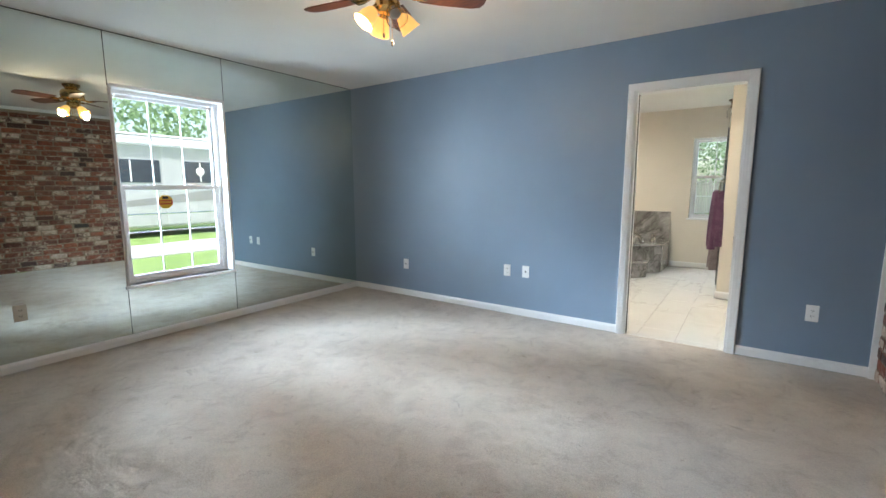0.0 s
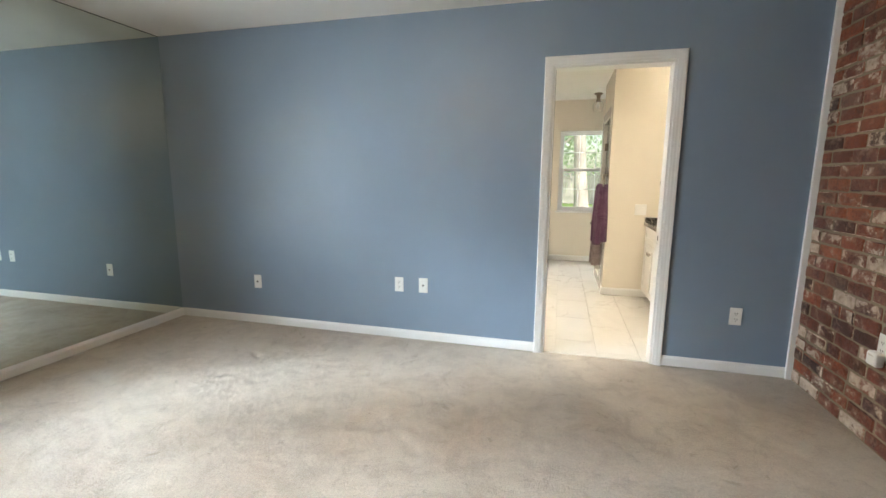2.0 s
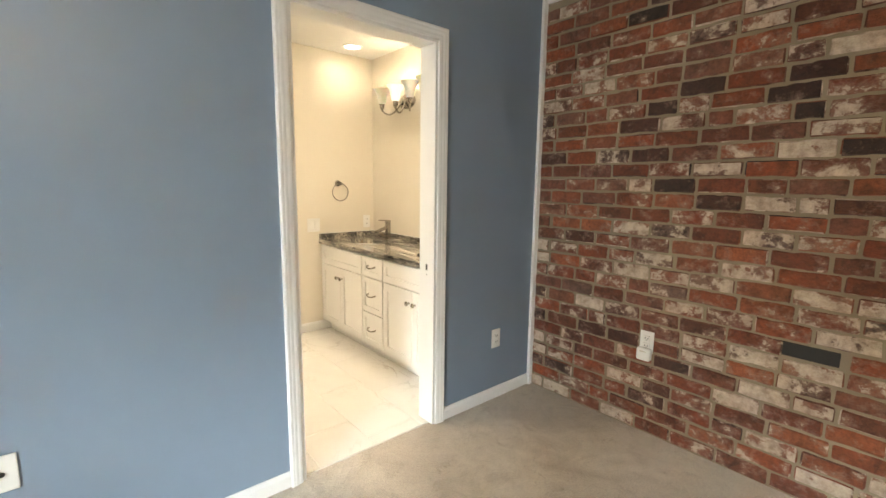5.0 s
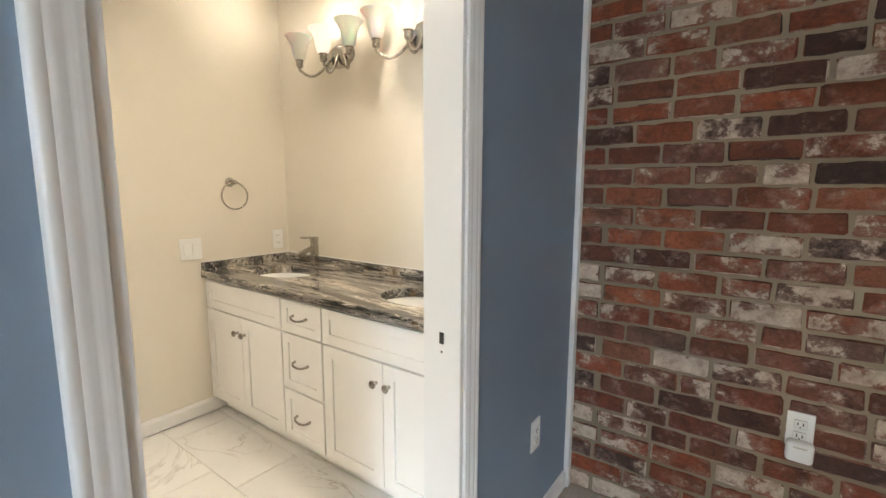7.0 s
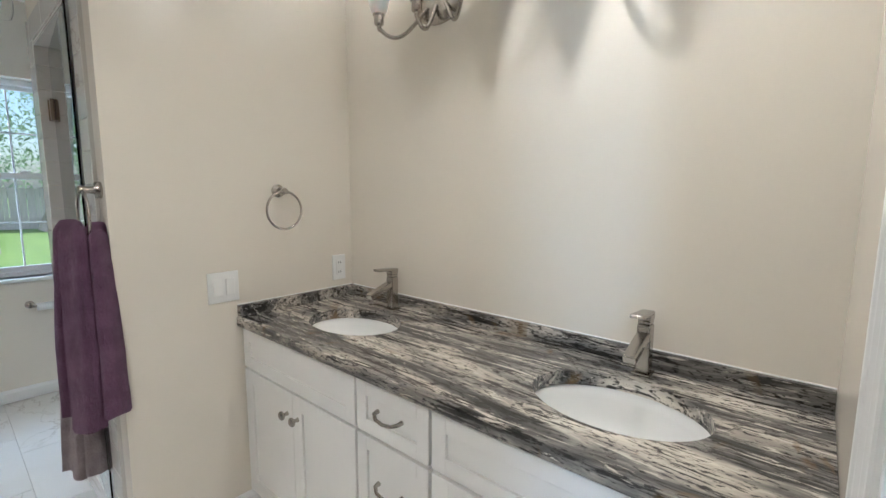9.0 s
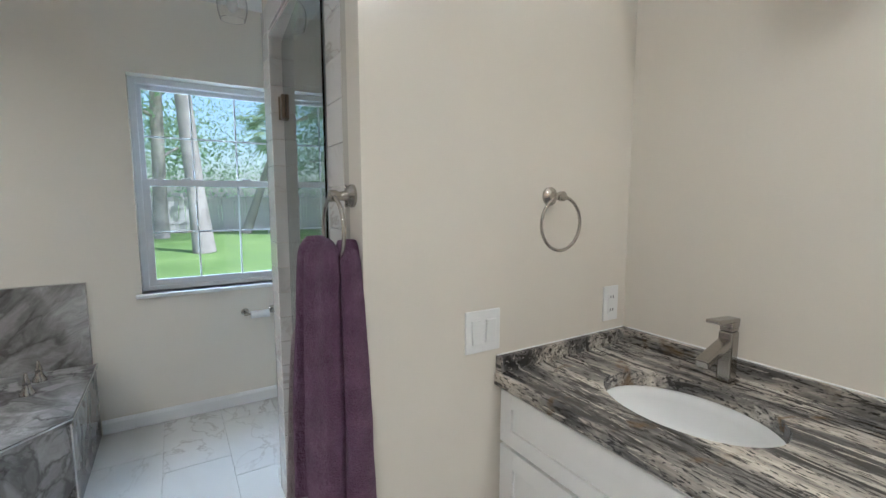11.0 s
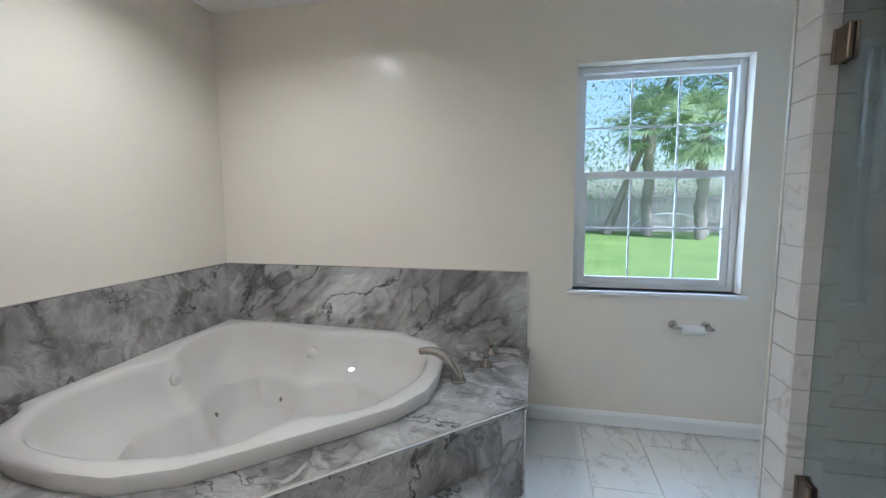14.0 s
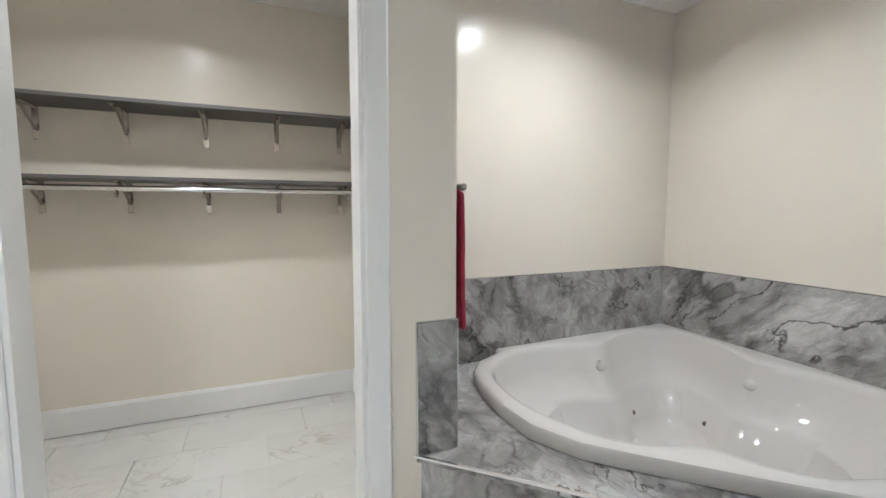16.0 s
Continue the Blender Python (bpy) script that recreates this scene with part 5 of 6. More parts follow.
# red towel on a bar, on the wall at the tub
bar = thing("towel_bar", (-2.35, 6.105, 1.31), "brushed nickel towel bar on the wall beside the tub", "towel bar")
part("rail", tube([(-2.68, 6.168, 1.312), (-2.105, 6.168, 1.312)], 0.008, 12), M_NICKEL, bar, "", True)
for x in (-2.67, -2.12):
    part("post", moved(lathe([(0.026, 0), (0.024, 0.008), (0.011, 0.014), (0.010, 0.06), (0.014, 0.068), (0.010, 0.076)], n=20), pose(x, 6.105, 1.312, -90, 0, 0)), M_NICKEL, bar, "", True)
draped("red_towel", "crimson red terry towel folded over the towel bar", "towel", [
    (((-2.58, 6.187), (-2.16, 6.187)), ((-2.58, 6.20), (-2.16, 6.197)), 1.318, 0.800, 0.005, "front_layer"),
    (((-2.58, 6.152), (-2.16, 6.152)), ((-2.58, 6.146), (-2.16, 6.146)), 1.316, 0.860, 0.003, "back_layer")], M_RED, 3)

# paper holder under the window
tp = thing("paper_holder", (0.05, YW, 0.60), "brushed nickel paper holder with a small white roll", "paper holder")
for x in (-0.032, 0.128):
    part("post", moved(lathe([(0.024, 0), (0.023, 0.007), (0.012, 0.012), (0.011, 0.045), (0.014, 0.055), (0.008, 0.062)], n=20), pose(x, YW, 0.605, 90, 0, 0)), M_NICKEL, tp, "", True)
part("roller", tube([(-0.034, YW - 0.05, 0.600), (0.155, YW - 0.05, 0.600)], 0.007, 12), M_NICKEL, tp, "", True)
part("paper_roll", tube([(-0.004, YW - 0.05, 0.594), (0.104, YW - 0.05, 0.594)], 0.024, 20), M_PLATE, tp, "white paper", True)


# ---- vanity lights ----
def vanity_light(yc):
    root = thing("vanity_light", (XV, yc, 1.99), "brushed nickel three-arm wall lamp with frosted bell shades", "wall lamp", "vanity lamps")
    e = lathe([(0.062, 0), (0.062, 0.010), (0.052, 0.018), (0.02, 0.022)], n=32)
    moved(e, Matrix.Diagonal((1, 1.75, 1, 1)))
    part("back_plate", moved(e, pose(XV, yc, 2.005, 0, -90, 0)), M_NICKEL, root, "", True)
    for k, off in enumerate((0.20, 0.0, -0.20)):
        sx, sy = XV - 0.125, yc + off
        s = off * 0.22
        pts = []
        for q in range(13):
            a = q / 12
            pts.append((XV - 0.022 - 0.103 * a, yc + s + (off - s) * a ** 0.9, 2.005 - 0.100 * math.sin(a * math.pi * 0.78)))
        part("arm", tube(pts, 0.0075, 10), M_NICKEL, root, "", True)
        zb = pts[-1][2]
        part("finial", lathe([(0.004, -0.012), (0.009, 0.0), (0.009, 0.008), (0.017, 0.012), (0.019, 0.016), (0.019, 0.044), (0.024, 0.046), (0.024, 0.052)], (sx, sy, zb), 20), M_NICKEL, root, "", True)
        z0 = zb + 0.050
        lit = off == 0.0
        prof = [(0.024, 0), (0.031, 0.010), (0.038, 0.038), (0.043, 0.072), (0.055, 0.100), (0.070, 0.119), (0.074, 0.124), (0.071, 0.124), (0.052, 0.100), (0.040, 0.072), (0.035, 0.038), (0.028, 0.012), (0.020, 0.004)]
        part("shade", lathe(prof, (sx, sy, z0), 28, False), M_LITSHADE if lit else M_FROST, root, "glowing frosted glass bell shade" if lit else "unlit frosted glass bell shade", True)
        if lit:
            lp = bpy.data.lights.new("vanity_bulb_light", "POINT")
            lp.energy, lp.color, lp.shadow_soft_size = VAN_W, CAN, 0.03
            new("vanity_bulb_light", lp).location = (sx, sy, z0 + 0.133)
    return root


for yc in (5.325, 4.735):
    vanity_light(yc)

# ---- ceiling lights ----
# the second and last fittings belong to lamps added only for brightness
for cx, cy, watts in CANS:
    c = thing("recessed_light", (cx, cy, H), "lit round white recessed ceiling light, known or added as fill", "recessed light", "recessed lights")
    part("trim_ring", lathe([(0.062, -0.001), (0.064, -0.006), (0.086, -0.006), (0.088, -0.001)], (cx, cy, H), 32, False), M_PLATE, c, "", True)
    part("lens", lathe([(0.001, -0.0035), (0.061, -0.0035), (0.061, -0.0005)], (cx, cy, H), 32), M_CANGLOW, c, "glowing lens")

jar = thing("flush_light", (-0.075, 7.45, H), "bronze ceiling lamp with a clear glass jar shade", "ceiling lamp")
part("canopy", lathe([(0.058, 0.0), (0.056, -0.016), (0.030, -0.028), (0.022, -0.075), (0.032, -0.085), (0.032, -0.115), (0.02, -0.118)], (-0.075, 7.45, H - 0.001), 28), M_BRONZE, jar, "", True)
part("glass_shade", lathe([(0.033, -0.10), (0.058, -0.12), (0.070, -0.16), (0.068, -0.21), (0.058, -0.245), (0.055, -0.245), (0.065, -0.21), (0.067, -0.16), (0.056, -0.123), (0.034, -0.104)], (-0.075, 7.45, H), 28, False), M_CLEAR, jar, "clear glass", True)
part("bulb", lathe([(0.012, -0.118), (0.014, -0.135), (0.026, -0.165), (0.026, -0.185), (0.012, -0.205), (0.001, -0.208)], (-0.075, 7.45, H), 20), M_FROST, jar, "unlit bulb", True)


# ---- ceiling fan ----
def fan():
    fx, fy = -1.43, 1.955
    root = thing("ceiling_fan", (fx, fy, H), "brass ceiling fan with dark walnut blades and a lit light kit", "ceiling fan")
    c = (fx, fy, H)
    part("canopy", lathe([(0.085, 0.0), (0.085, -0.012), (0.070, -0.035), (0.055, -0.050)], c, 32), M_BRASS, root, "", True)
    part("motor_housing", lathe([(0.050, -0.049), (0.095, -0.065), (0.112, -0.085), (0.112, -0.15), (0.098, -0.168), (0.06, -0.18), (0.055, -0.20), (0.068, -0.215), (0.068, -0.245), (0.045, -0.262), (0.02, -0.265)], c, 36), M_BRASS, root, "polished brass", True)
    for k in range(5):
        a = 46 + 72 * k
        R = pose(fx, fy, H - 0.168, 0, 0, a)
        iron = tube([(0.10, 0, 0.005), (0.14, 0.0, -0.012), (0.19, 0, -0.010)], [0.014, 0.010, 0.012], 10)
        box(0.165, -0.04, -0.010, 0.215, 0.04, -0.005, 0.002, iron)
        ir = part("blade_iron", moved(iron, R), M_BRASS, root, "", True)
        bm = prism([(0.17, -0.050), (0.175, 0.050), (0.30, 0.062), (0.47, 0.068), (0.520, 0.055), (0.535, 0.025), (0.535, -0.025), (0.520, -0.055), (0.47, -0.068), (0.30, -0.062)], -0.003, 0.003, 0.0015)
        part("blade", moved(bm, R @ pose(0, 0, 0, -11, 0, 0)), M_BLADE, root, "dark walnut fan blade")
    for k in range(4):
        a = radians(62 + 90 * k)
        d = Vector((math.cos(a), math.sin(a), 0))
        o = Vector(c) + Vector((0, 0, -0.235)) + d * 0.055
        R = Matrix.Translation(o) @ Matrix.Rotation(a, 4, "Z") @ Matrix.Rotation(radians(140), 4, "Y")
        part("lamp_socket", moved(lathe([(0.014, -0.02), (0.018, 0.0), (0.020, 0.03), (0.024, 0.034)], n=20), R), M_BRASS, root, "", True)
        part("glass_shade", moved(lathe([(0.023, 0.030), (0.034, 0.045), (0.044, 0.075), (0.050, 0.105), (0.056, 0.125), (0.0535, 0.125), (0.047, 0.105), (0.041, 0.075), (0.031, 0.047), (0.020, 0.034)], n=28, cap=False), R), M_AMBER if k != 3 else M_CLEAR, root, "amber glowing glass bell shade" if k != 3 else "clear ribbed glass bell shade", True)
        lit = k != 3
        b = part("bulb", moved(lathe([(0.012, 0.034), (0.014, 0.048), (0.027, 0.078), (0.027, 0.092), (0.015, 0.108), (0.001, 0.112)], n=20), R), M_BULB if lit else M_FROST, root, "glowing warm bulb" if lit else "unlit bulb", True)
        if lit:
            lp = bpy.data.lights.new("fan_bulb_light", "POINT")
            lp.energy, lp.color, lp.shadow_soft_size = FAN_W, (1.0, 0.76, 0.50), 0.03
            new("fan_bulb_light", lp).location = R @ Vector((0, 0, 0.145))
    for off, z in (((0.02, 0.01), -0.405), ((-0.012, -0.02), -0.365)):
        ch = part("pull_chain", tube([(fx + off[0], fy + off[1], H - 0.26), (fx + off[0], fy + off[1], H + z)], 0.0016, 6), M_BRASS, root)
        part("chain_pull", lathe([(0.003, 0.0), (0.0065, -0.006), (0.0065, -0.022), (0.002, -0.026)], (fx + off[0], fy + off[1], H + z), 12), M_BRONZE, ch)


fan()

# ---- closet ----
for z, rod in ((1.772, False), (1.395, True)):
    s = thing("closet_shelf", (XK + 0.16, 5.09, z), "long grey closet shelf on steel brackets" + (" with a chrome hanging rod" if rod else ""), "shelf", "closet shelves")
    part("board", box(XK + 0.001, YF + 0.002, z - 0.019, XK + 0.305, 6.078, z, 0.002), M_SHELF, s)
    for y in (4.482, 4.864, 5.247, 5.63, 6.005):
        bk = box(XK + 0.001, y - 0.014, z - 0.185, XK + 0.006, y + 0.014, z - 0.020, 0.001)
        box(XK + 0.006, y - 0.014, z - 0.025, XK + 0.27, y + 0.014, z - 0.020, 0.001, bk)
        b = part("bracket", bk, M_NICKEL, s, "bright steel shelf bracket")
        part("brace", tube([(XK + 0.008, y, z - 0.135), (XK + 0.05, y, z - 0.105), (XK + 0.15, y, z - 0.045), (XK + 0.20, y, z - 0.026)], 0.008, 8), M_NICKEL, b, "", True)
        if rod:
            part("rod_hook", tube([(XK + 0.245, y, z - 0.026), (XK + 0.245, y, z - 0.085), (XK + 0.255, y, z - 0.10), (XK + 0.28, y, z - 0.10), (XK + 0.29, y, z - 0.085)], 0.006, 8), M_NICKEL, b, "", True)
    if rod:
        part("hanging_rod", tube([(XK + 0.268, YF + 0.002, z - 0.060), (XK + 0.268, 6.078, z - 0.060)], 0.0155, 16), M_STEEL, s, "chrome hanging rod", True)

# ---- outside: ground ----
GZ = -0.25
bm = bmesh.new()
bmesh.ops.create_grid(bm, x_segments=60, y_segments=60, size=150)
bmesh.ops.translate(bm, verts=bm.verts, vec=(0, 0, GZ - 0.06))
structure("ground", bm, M_GRASS, "bright green mown lawn", category="lawn")
structure("foundation", box(XM - 0.19, YS - 0.12, GZ - 0.1, XV + 0.2, YW + 0.19, -0.121), M_STUCCO)
structure("road", box(-13.2, -30, GZ - 0.2, -10.9, 40, GZ - 0.03), M_ROAD, "pale concrete drive across the lawn", category="drive")


def trunk(points, radii, n=14):
    return tube(points, radii, n)


def leaf_cloud(centres, count, size, seed, spread):
    rnd = random.Random(seed)
    verts, faces = [], []
    for _ in range(count):
        c = rnd.choice(centres)
        p = Vector(c[:3]) + Vector((rnd.gauss(0, 1), rnd.gauss(0, 1), rnd.gauss(0, 0.75))) * c[3] * spread
        d = Vector((rnd.uniform(-1, 1), rnd.uniform(-1, 1), rnd.uniform(-1, 1))).normalized()
        e = d.orthogonal().normalized()
        s = size * rnd.uniform(0.6, 1.5)
        i = len(verts)
        verts += [p - d * s, p + e * s * 0.45, p + d * s, p - e * s * 0.45 + Vector((0, 0, s * 0.2))]
        faces += [(i, i + 1, i + 2), (i, i + 2, i + 3)]
    me = bpy.data.meshes.new("crown")
    me.from_pydata(verts, [], faces)
    me.materials.append(M_LEAF)
    return me


def tree(x, y, h, r, lean, seed, crown_z, crown_r, count, label, limbs=6, leaf=0.11):
    rnd = random.Random(seed)
    root = thing("tree", (x, y, GZ - 0.06), label, "tree", "yard trees")
    pts = [(x + lean[0] * f + 0.12 * math.sin(f * 5 + seed) * f, y + lean[1] * f, GZ - 0.06 + h * f) for f in [k / 9 for k in range(10)]]
    tk = part("trunk", trunk(pts, [r * (1.25 if k == 0 else 1) * (1 - 0.055 * k) for k in range(10)]), M_BARK, root, "pale grey-brown bark", True)
    cents = []
    for _ in range(limbs):
        a, f = rnd.uniform(0, 6.28), rnd.uniform(crown_z, 1.0)
        k = min(8, int(f * 9))
        b = Vector(pts[k])
        ln = crown_r * rnd.uniform(0.5, 1.0)
        e = b + Vector((math.cos(a) * ln, math.sin(a) * ln, rnd.uniform(-0.1, 0.5) * ln))
        mid = (b + e) / 2 + Vector((0, 0, 0.15 * ln))
        part("limb", tube([b, mid, e], [r * 0.28, r * 0.18, r * 0.06], 7), M_BARK, tk, "", True)
        cents += [(*e, crown_r * 0.40), (*mid, crown_r * 0.28)]
    me = leaf_cloud(cents, count * 2, leaf, seed, 0.8)
    ob = new("crown", me)
    ob.parent = root
    ob.location = -root.location
    return root


tree(0.37, 20.3, 14, 0.27, (-0.9, 0.3), 4, 0.62, 3.4, 2600, "tall pine with a pale straight trunk on the lawn")
tree(2.55, 28.0, 13, 0.20, (4.6, 0.0), 12, 0.45, 3.2, 2600, "slender leaning tree with a pale trunk near the fence")
tree(-0.9, 27.0, 15, 0.28, (0.5, 0), 21, 0.30, 4.0, 3600, "tall leafy tree with a pale trunk near the fence", 12)
tree(7.9, 27.5, 12, 0.25, (-0.5, 0), 33, 0.28, 3.6, 3600, "leafy tree by the wooden fence", 12)
tree(12.5, 24.0, 14, 0.3, (0.8, 0), 41, 0.30, 4.2, 3000, "leafy tree by the wooden fence", 10)
tree(-6.0, 30.0, 13, 0.3, (0.3, 0), 52, 0.28, 4.5, 3600, "leafy tree behind the lawn", 12)


def palm(x, y, h, seed):
    rnd = random.Random(seed)
    root = thing("palm_tree", (x, y, GZ - 0.06), "cabbage palm with a rough trunk and fan fronds", "palm tree", "palms")
    bm = tube([(x + 0.05 * math.sin(k), y, GZ - 0.06 + h * k / 16) for k in range(17)], [0.26 if k % 2 else 0.21 for k in range(17)], 12)
    part("trunk", bm, M_BARK, root, "rough palm trunk with old leaf bases", True)
    top = Vector((x, y, GZ + h))
    for k in range(34):
        a, el = rnd.uniform(0, 6.28), rnd.uniform(-0.8, 1.2)
        d = Vector((math.cos(a) * math.cos(el), math.sin(a) * math.cos(el), math.sin(el)))
        ln = rnd.uniform(0.9, 1.5)
        hub = top + d * ln
        side = d.cross(Vector((0, 0, 1))).normalized()
        bm = tube([top, top + d * ln * 0.6 + Vector((0, 0, 0.05)), hub], 0.018, 5)
        for q in range(17):
            b = radians(-95 + 190 * q / 16)
            tip = hub + (d * math.cos(b) + side * math.sin(b)) * rnd.uniform(0.75, 1.05) + Vector((0, 0, -0.25))
            w = (d * -math.sin(b) + side * math.cos(b)) * 0.045
            mid = hub + (tip - hub) * 0.5 + Vector((0, 0, 0.07))
            vs = [bm.verts.new(p) for p in (hub, mid + w, tip, mid - w)]
            bm.faces.new(vs)
        part("frond", bm, M_PALM, root)


palm(4.2, 27.2, 4.9, 2)
palm(5.9, 25.5, 4.3, 8)


def fence():
    root = thing("wooden_fence", (3.5, 29.8, GZ - 0.06), "weathered grey-brown wooden privacy fence at the end of the lawn", "fence")
    rnd = random.Random(7)
    me = None
    meshes = []
    for k in range(4):
        bm = box(-0.068, -0.011, 0, 0.068, 0.011, 1.72 + 0.02 * k, 0.003)
        meshes.append(finish("board", bm, M_FENCE))
    x = -12.0
    while x < 22:
        ob = new("board", meshes[rnd.randrange(4)])
        ob.parent = root
        ob.matrix_basis = pose(x - 3.5, 0, 0.03, 0, rnd.uniform(-0.6, 0.6), 0)
        x += 0.145
    for px in range(-12, 23, 2):
        part("post", box(px - 0.05, 29.83, GZ - 0.06, px + 0.05, 29.93, 1.62, 0.004), M_FENCE, root)
    for z in (0.15, 1.3):
        part("rail", box(-12.1, 29.76, z, 22, 29.788, z + 0.09, 0.003), M_FENCE, root)


fence()
hp = thing("pvc_hoop", (5.3, 27.8, GZ - 0.06), "white bent pipe hoop standing on the lawn", "pipe hoop")
part("pipe", tube([(5.3 - 1.75 * math.cos(math.pi * k / 24), 27.8, GZ - 0.06 + 1.02 * math.sin(math.pi * k / 24)) for k in range(25)], 0.028, 8), M_PVC, hp, "", True)

# hedge and far woods close the view
bm_me = leaf_cloud([(x, 33 + (i % 3) * 2.5, 1.2 + (i * 7 % 5) * 1.4, 1.7) for i, x in enumerate(range(-34, 44, 1))], 60000, 0.085, 3, 0.9)
tagged(new("far_woods", bm_me), "dense green trees beyond the fence", "woods", "", "stuff")
bm_me = leaf_cloud([(-24 - (i % 3) * 2.0, y * 1.2, 2.2 + (i * 5 % 6) * 1.1, 1.9) for i, y in enumerate(range(-12, 30))], 26000, 0.16, 6, 0.9)
tagged(new("street_woods", bm_me), "green trees behind the parked trailer", "woods", "", "stuff")


# ---- outside: trailer ----
def trailer():
    rx = -15.3
    root = thing("travel_trailer", (rx - 1.2, 6.5, GZ - 0.06), "white travel trailer with grey swooshes and dark windows", "travel trailer")
    bm = box(rx - 2.4, 1.5, -0.02, rx, 12.0, 2.86, 0.10, seg=3)
    part("body", bm, M_RV, root)
    part("roof_rail", box(rx - 2.3, 1.6, 2.861, rx - 0.02, 11.9, 2.92, 0.02), M_PLATE, root)
    part("awning", tube([(rx + 0.07, 2.6, 2.62), (rx + 0.07, 11.2, 2.62)], 0.06, 12), M_PLATE, root, "rolled white awning", True)
    for y0, y1 in ((4.9, 6.55), (7.25, 8.35), (9.3, 10.3)):
        w = part("side_window", box(rx - 0.02, y0, 1.42, rx + 0.025, y1, 2.12, 0.02, seg=2), M_RVWIN, root, "dark tinted window")
        part("mullion", box(rx + 0.026, (y0 + y1) / 2 - 0.02, 1.45, rx + 0.032, (y0 + y1) / 2 + 0.02, 2.09), M_PLATE, w)
    part("badge", moved(lathe([(0.14, 0), (0.14, 0.004)], n=20), pose(rx + 0.027, 7.8, 1.8, 0, 90, 0)), M_PLATE, root)
    for k, (ya, yb, z0, z1) in enumerate(((2.0, 8.6, 0.55, 1.20), (5.4, 11.6, 0.75, 1.30))):
        g = bmesh.new()
        n = 14
        lo = [g.verts.new((rx + 0.004 + 0.002 * k, ya + (yb - ya) * q / n, z0 + 0.42 * (q / n) ** 2)) for q in range(n + 1)]
        hi = [g.verts.new((rx + 0.004 + 0.002 * k, ya + (yb - ya) * q / n, z0 + 0.05 + (z1 - z0) * (q / n) ** 1.5)) for q in range(n + 1)]
        for q in range(n):
            g.faces.new((lo[q], lo[q + 1], hi[q + 1], hi[q]))
        part("graphic", g, M_RVGREY, root, "grey swoosh stripe")
    part("jack", box(rx - 1.3, 2.2, GZ - 0.06, rx - 1.2, 2.3, 0.05), M_STEEL, root)


trailer()
wf = thing("wire_fence", (-14.3, 6, GZ - 0.06), "low grey metal rail fence beyond the drive", "wire fence")
for y in range(-4, 18, 2):
    part("post", tube([(-14.3, y, GZ - 0.06), (-14.3, y, 0.5)], 0.025, 8), M_STEEL, wf)
part("rail", tube([(-14.3, -4.1, 0.49), (-14.3, 16.1, 0.49)], 0.02, 8), M_STEEL, wf)

# security sticker on the window
st = thing("window_sticker", (XM - 0.108, 1.862, 1.145), "yellow octagonal security sticker with a red band on the pane", "sticker")
part("octagon", moved(lathe([(0.001, 0.0), (0.062, 0.0), (0.062, 0.001)], n=8), pose(XM - 0.103, 1.862, 1.145, 0, 90, 0) @ pose(0, 0, 0, 0, 0, 22.5)), M_YELLOW, st)
part("band", box(XM - 0.1018, 1.805, 1.122, XM - 0.1012, 1.919, 1.162), M_REDPRINT, st, "red band with lettering too small to read")
for k in range(8):
    part("letter_bar", box(XM - 0.1010, 1.815 + k * 0.012, 1.132, XM - 0.1006, 1.822 + k * 0.012, 1.152), M_YELLOW, st)
part("emblem", box(XM - 0.1018, 1.838, 1.170, XM - 0.1012, 1.886, 1.192, 0.0002), M_DARK, st)


# ---- pieces: bricks ----
def brick_meshes():
    """Worn bricks: a pillowed front with chipped, wandering arrises."""
    out = []
    rnd = random.Random(4)
    nu, nv = 7, 4
    for k in range(14):
        ln, ht = 0.2 + rnd.uniform(-0.006, 0.004), 0.0665 + rnd.uniform(-0.003, 0.002)
        bm = bmesh.new()
        front, back = [], []
        for j in range(nv):
            row = []
            for i in range(nu):
                u, w = i / (nu - 1), j / (nv - 1)
                rim = i in (0, nu - 1) or j in (0, nv - 1)
                uu = u if i in (0, nu - 1) else (0.03 if i == 1 else 0.97 if i == nu - 2 else u)
                ww = w if j in (0, nv - 1) else (0.09 if j == 1 else 0.91)
                corner = i in (0, nu - 1) and j in (0, nv - 1)
                y, z = (uu - 0.5) * ln, (ww - 0.5) * ht
                y += rnd.uniform(-0.0035, 0.0025) * (1 if u > 0.5 else -1) if rim else 0
                z += rnd.uniform(-0.0042, 0.0022) * (1 if w > 0.5 else -1) if rim else 0
                if corner:
                    y, z = y * 0.975, z * 0.90
                x = (-0.006 if rim else -0.0115) + rnd.uniform(-0.0016, 0.0016)
                row.append(bm.verts.new((x, y, z)))
            front.append(row)
        for j in range(nv - 1):
            for i in range(nu - 1):
                bm.faces.new((front[j][i], front[j][i + 1], front[j + 1][i + 1], front[j + 1][i]))
        loop = front[0] + [front[j][-1] for j in range(1, nv)] + front[-1][-2::-1] + [front[j][0] for j in range(nv - 2, 0, -1)]
        back = [bm.verts.new((0.012, q.co.y, q.co.z)) for q in loop]
        n = len(loop)
        for i in range(n):
            bm.faces.new((loop[i], loop[(i + 1) % n], back[(i + 1) % n], back[i]))
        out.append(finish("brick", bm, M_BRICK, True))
    return out


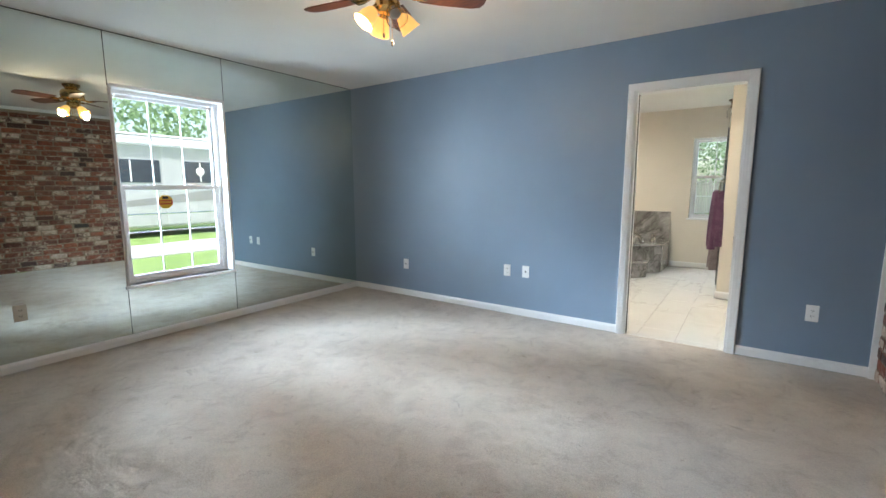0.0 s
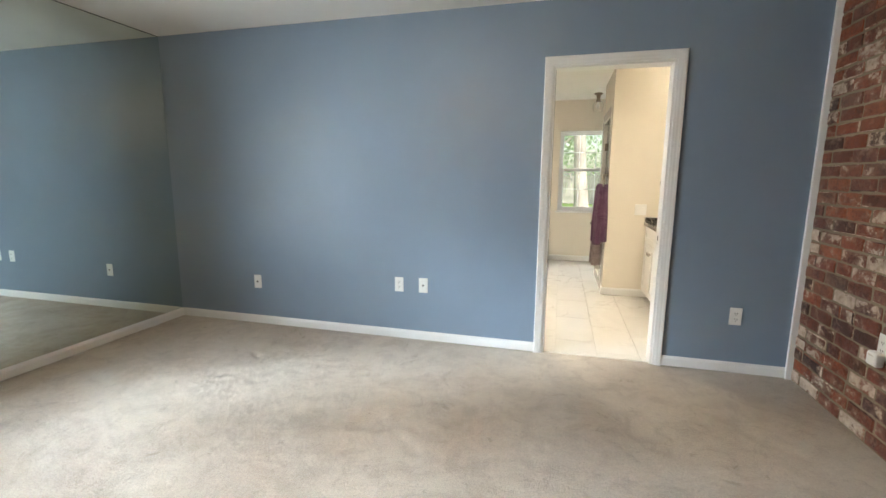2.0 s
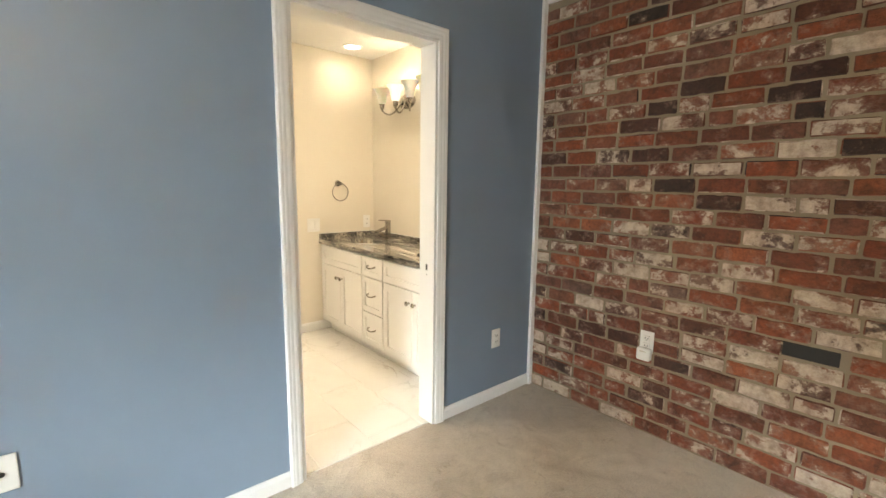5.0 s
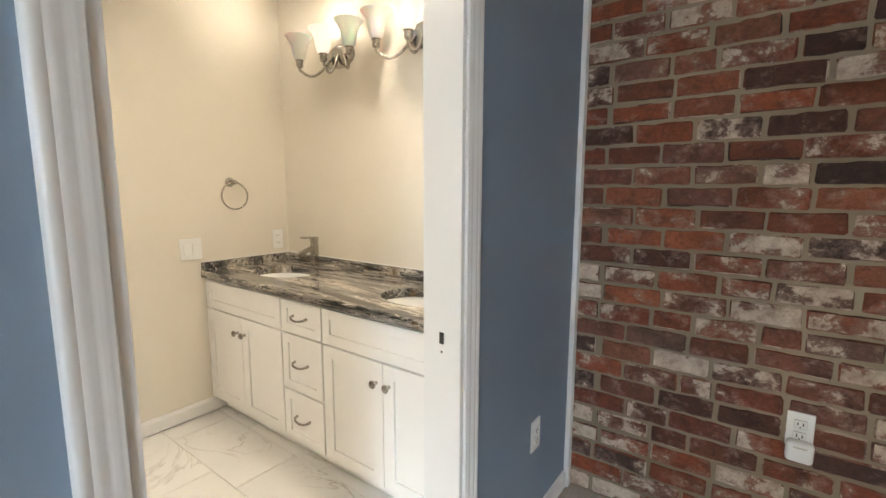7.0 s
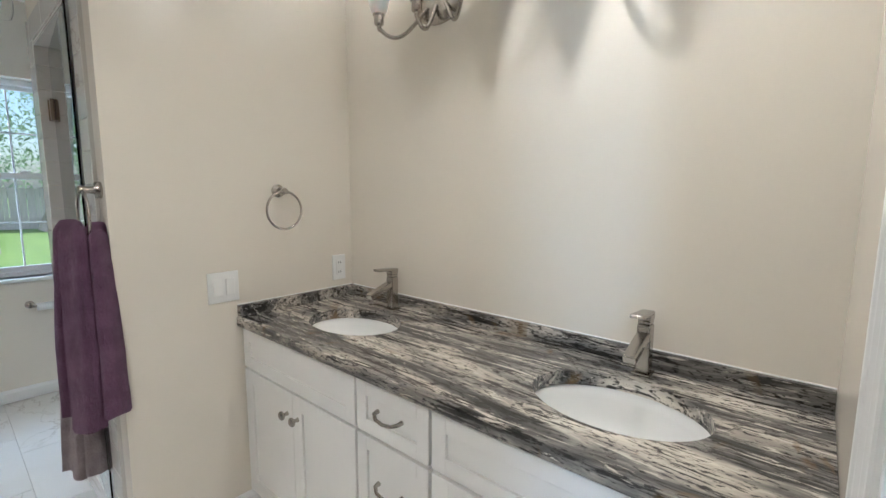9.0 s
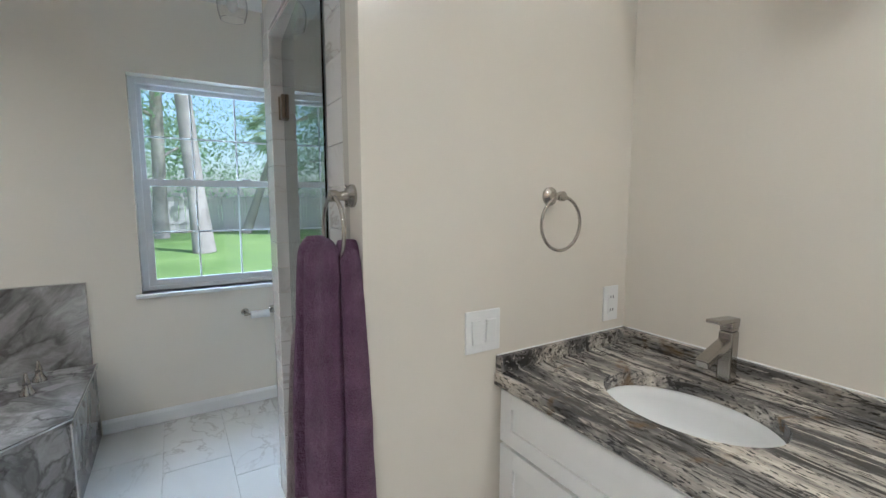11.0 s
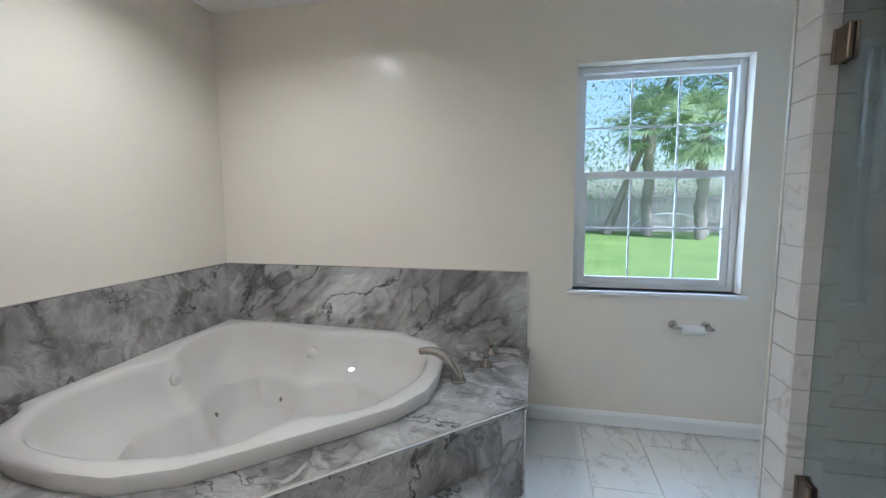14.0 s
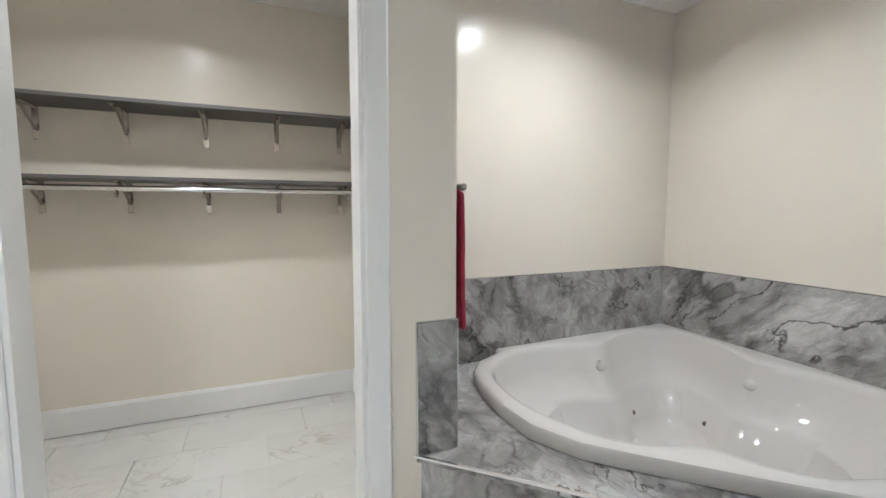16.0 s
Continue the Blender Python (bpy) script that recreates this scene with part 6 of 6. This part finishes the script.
def brick_wall():
    rnd = random.Random(11)
    root = thing("brick_facing", (XB, 1.2, 0), "old red brick facing with whitewash traces and tan mortar", "brick wall", "", "structure")
    part("mortar_bed", box(XB - 0.0055, YS, 0, XB + 0.021, YB - 0.001, H - 0.046), M_MORTAR, root)
    meshes = brick_meshes()
    rest = bmesh.new()
    pitch, n_obj = 0.0762, 0
    rows = int((H - 0.05) / pitch) + 1
    plan = []
    for r in range(rows):
        z = 0.040 + r * pitch
        y = YB - 0.005 - (0.0 if r % 2 else 0.105) + rnd.uniform(-0.012, 0.012)
        if not r % 2:
            plan.append((YB - 0.055, z, 0.46))
        while y > YS + 0.1:
            cut = rnd.uniform(0.90, 1.04)
            if rnd.random() < 0.10:
                cut = rnd.uniform(0.45, 0.72)
            ln = 0.2 * cut + rnd.uniform(0.008, 0.014)
            plan.append((y - ln / 2, z, cut))
            y -= ln
    HOLE = (2.573, 0.650)
    for y, z, cut in plan:
        if z > H - 0.07:
            continue
        if abs(y - HOLE[0]) < 0.105 and abs(z - HOLE[1]) < 0.037:
            continue
        m = pose(XB, y, z, rnd.uniform(-0.9, 0.9), 0, rnd.uniform(-0.8, 0.8)) @ Matrix.Diagonal((1, cut, 1, 1))
        m.translation.x += rnd.uniform(-0.003, 0.002)
        me = rnd.choice(meshes)
        if y > 2.35 and z < 2.42 and n_obj < 300:
            ob = new("brick", me)
            ob.parent = root
            ob.matrix_basis = Matrix.Translation(-root.location) @ m
            n_obj += 1
        else:
            k = len(rest.verts)
            rest.from_mesh(me)
            rest.verts.ensure_lookup_table()
            bmesh.ops.transform(rest, matrix=m, verts=rest.verts[k:])
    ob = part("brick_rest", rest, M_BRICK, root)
    tagged(ob, "old red bricks", "", "", "stuff")
    part("gap", box(XB - 0.008, HOLE[0] - 0.098, HOLE[1] - 0.030, XB - 0.0050, HOLE[0] + 0.098, HOLE[1] + 0.030, 0.003), M_DARK, root, "black filled gap where a brick is missing")


brick_wall()


# ---- pieces: floor tiles ----
def floor_tiles():
    root = thing("floor_tiles", (-1, 6, 0), "large white marble-look floor tiles with grey veins", "floor tiles", "", "structure")
    tw, tl = 0.2985, 0.602
    cache = {}
    x0 = -0.5 - 0.3 * 11
    for i in range(17):
        xa, xb = x0 + 0.3 * i, x0 + 0.3 * i + tw
        off = (7.548 + (i - 10) * -0.2) % 0.605
        ya = off - 0.605 + 3.63
        while ya < YW:
            a0, a1, b0, b1 = max(xa, XK), min(xb, XV), max(ya, YB + 0.034), min(ya + tl, YW)
            if a1 - a0 > 0.02 and b1 - b0 > 0.02:
                key = (round(a1 - a0, 3), round(b1 - b0, 3))
                if key not in cache:
                    w, l = key
                    cache[key] = finish("tile", box(-w / 2, -l / 2, -0.008, w / 2, l / 2, 0.0, 0.0012, seg=1), M_FLOORTILE)
                ob = new("tile", cache[key])
                ob.parent = root
                ob.location = Vector(((a0 + a1) / 2, (b0 + b1) / 2, 0.0)) - root.location
            ya += 0.605
    return root


floor_tiles()


# ---- pieces: shower tiles ----
def shower_tiles():
    front = thing("shower_front_tiles", (-0.02, 6.47, 1.0), "white marble tile border round the shower doorway", "wall tiles", "", "structure")
    side = thing("shower_wall_tiles", (0.5, 6.91, 1.0), "white marble plank tiles on the shower walls", "wall tiles", "", "structure")
    cache = {}

    def put(root, x0, y0, z0, x1, y1, z1):
        key = tuple(round(v, 3) for v in (x1 - x0, y1 - y0, z1 - z0))
        if min(key) <= 0.004:
            return
        if key not in cache:
            a, b, c = key
            cache[key] = finish("tile", box(-a / 2, -b / 2, -c / 2, a / 2, b / 2, c / 2, 0.001, seg=1), M_SHTILE)
        ob = new("tile", cache[key])
        ob.parent = root
        ob.location = Vector(((x0 + x1) / 2, (y0 + y1) / 2, (z0 + z1) / 2)) - root.location
    part("grout_bed", box(-0.024, 5.972, 0.0, -0.0203, SY0 - 0.003, 2.064), M_GROUT, front)
    part("grout_bed", box(-0.024, SY1 + 0.003, 0.0, -0.0203, 6.938, 2.064), M_GROUT, front)
    part("grout_bed", box(-0.024, SY0 - 0.003, 1.955, -0.0203, SY1 + 0.003, 2.064), M_GROUT, front)
    p = 0.1035
    k = 0
    z = 0.0
    while z < 1.95:
        put(front, -0.031, 5.975, z + 0.001, -0.0242, SY0, z + p - 0.002)
        put(front, -0.031, SY1, z + 0.001, -0.0242, 6.936, z + p - 0.002)
        if z > 0.1:
            put(front, -0.0305, SY1 - 0.008, z + 0.001, 0.075, SY1 - 0.0005, z + p - 0.002)
            put(front, -0.0305, SY0 + 0.0005, z + 0.001, 0.075, SY0 + 0.008, z + p - 0.002)
        z += p
    y = 5.975
    while y < 6.936:
        put(front, -0.031, y, 1.9672, -0.0242, min(y + 0.30, 6.936), 2.062)
        if SY0 < y + 0.3:
            put(front, -0.030, max(y, SY0 + 0.009), 1.9415, 0.075, min(y + 0.30, SY1 - 0.009), 1.949)
        y += 0.303
    part("edge_trim", box(-0.0325, 5.969, 0.0, -0.0205, 5.9725, 2.066), M_STEEL, front)
    part("edge_trim", box(-0.0325, 6.938, 0.0, -0.0205, 6.9415, 2.066), M_STEEL, front)
    part("grout_bed", box(0.08, 6.894, 0.03, XV, 6.8995, H - 0.001), M_GROUT, side)
    part("grout_bed", box(XV - 0.006, YP + 0.09, 0.03, XV - 0.0005, 6.893, H - 0.001), M_GROUT, side)
    z, r = 0.031, 0
    while z < H - 0.1:
        x = 0.08 - (0.2 if r % 2 else 0.0)
        while x < XV - 0.02:
            put(side, max(x, 0.08), 6.887, z, min(x + 0.398, XV - 0.007), 6.8938, z + p - 0.003)
            x += 0.401
        y = YP + 0.09 - (0.0 if r % 2 else 0.2)
        while y < 6.88:
            put(side, XV - 0.0135, max(y, YP + 0.09), z, XV - 0.0062, min(y + 0.398, 6.886), z + p - 0.003)
            y += 0.401
        z += p
        r += 1


shower_tiles()
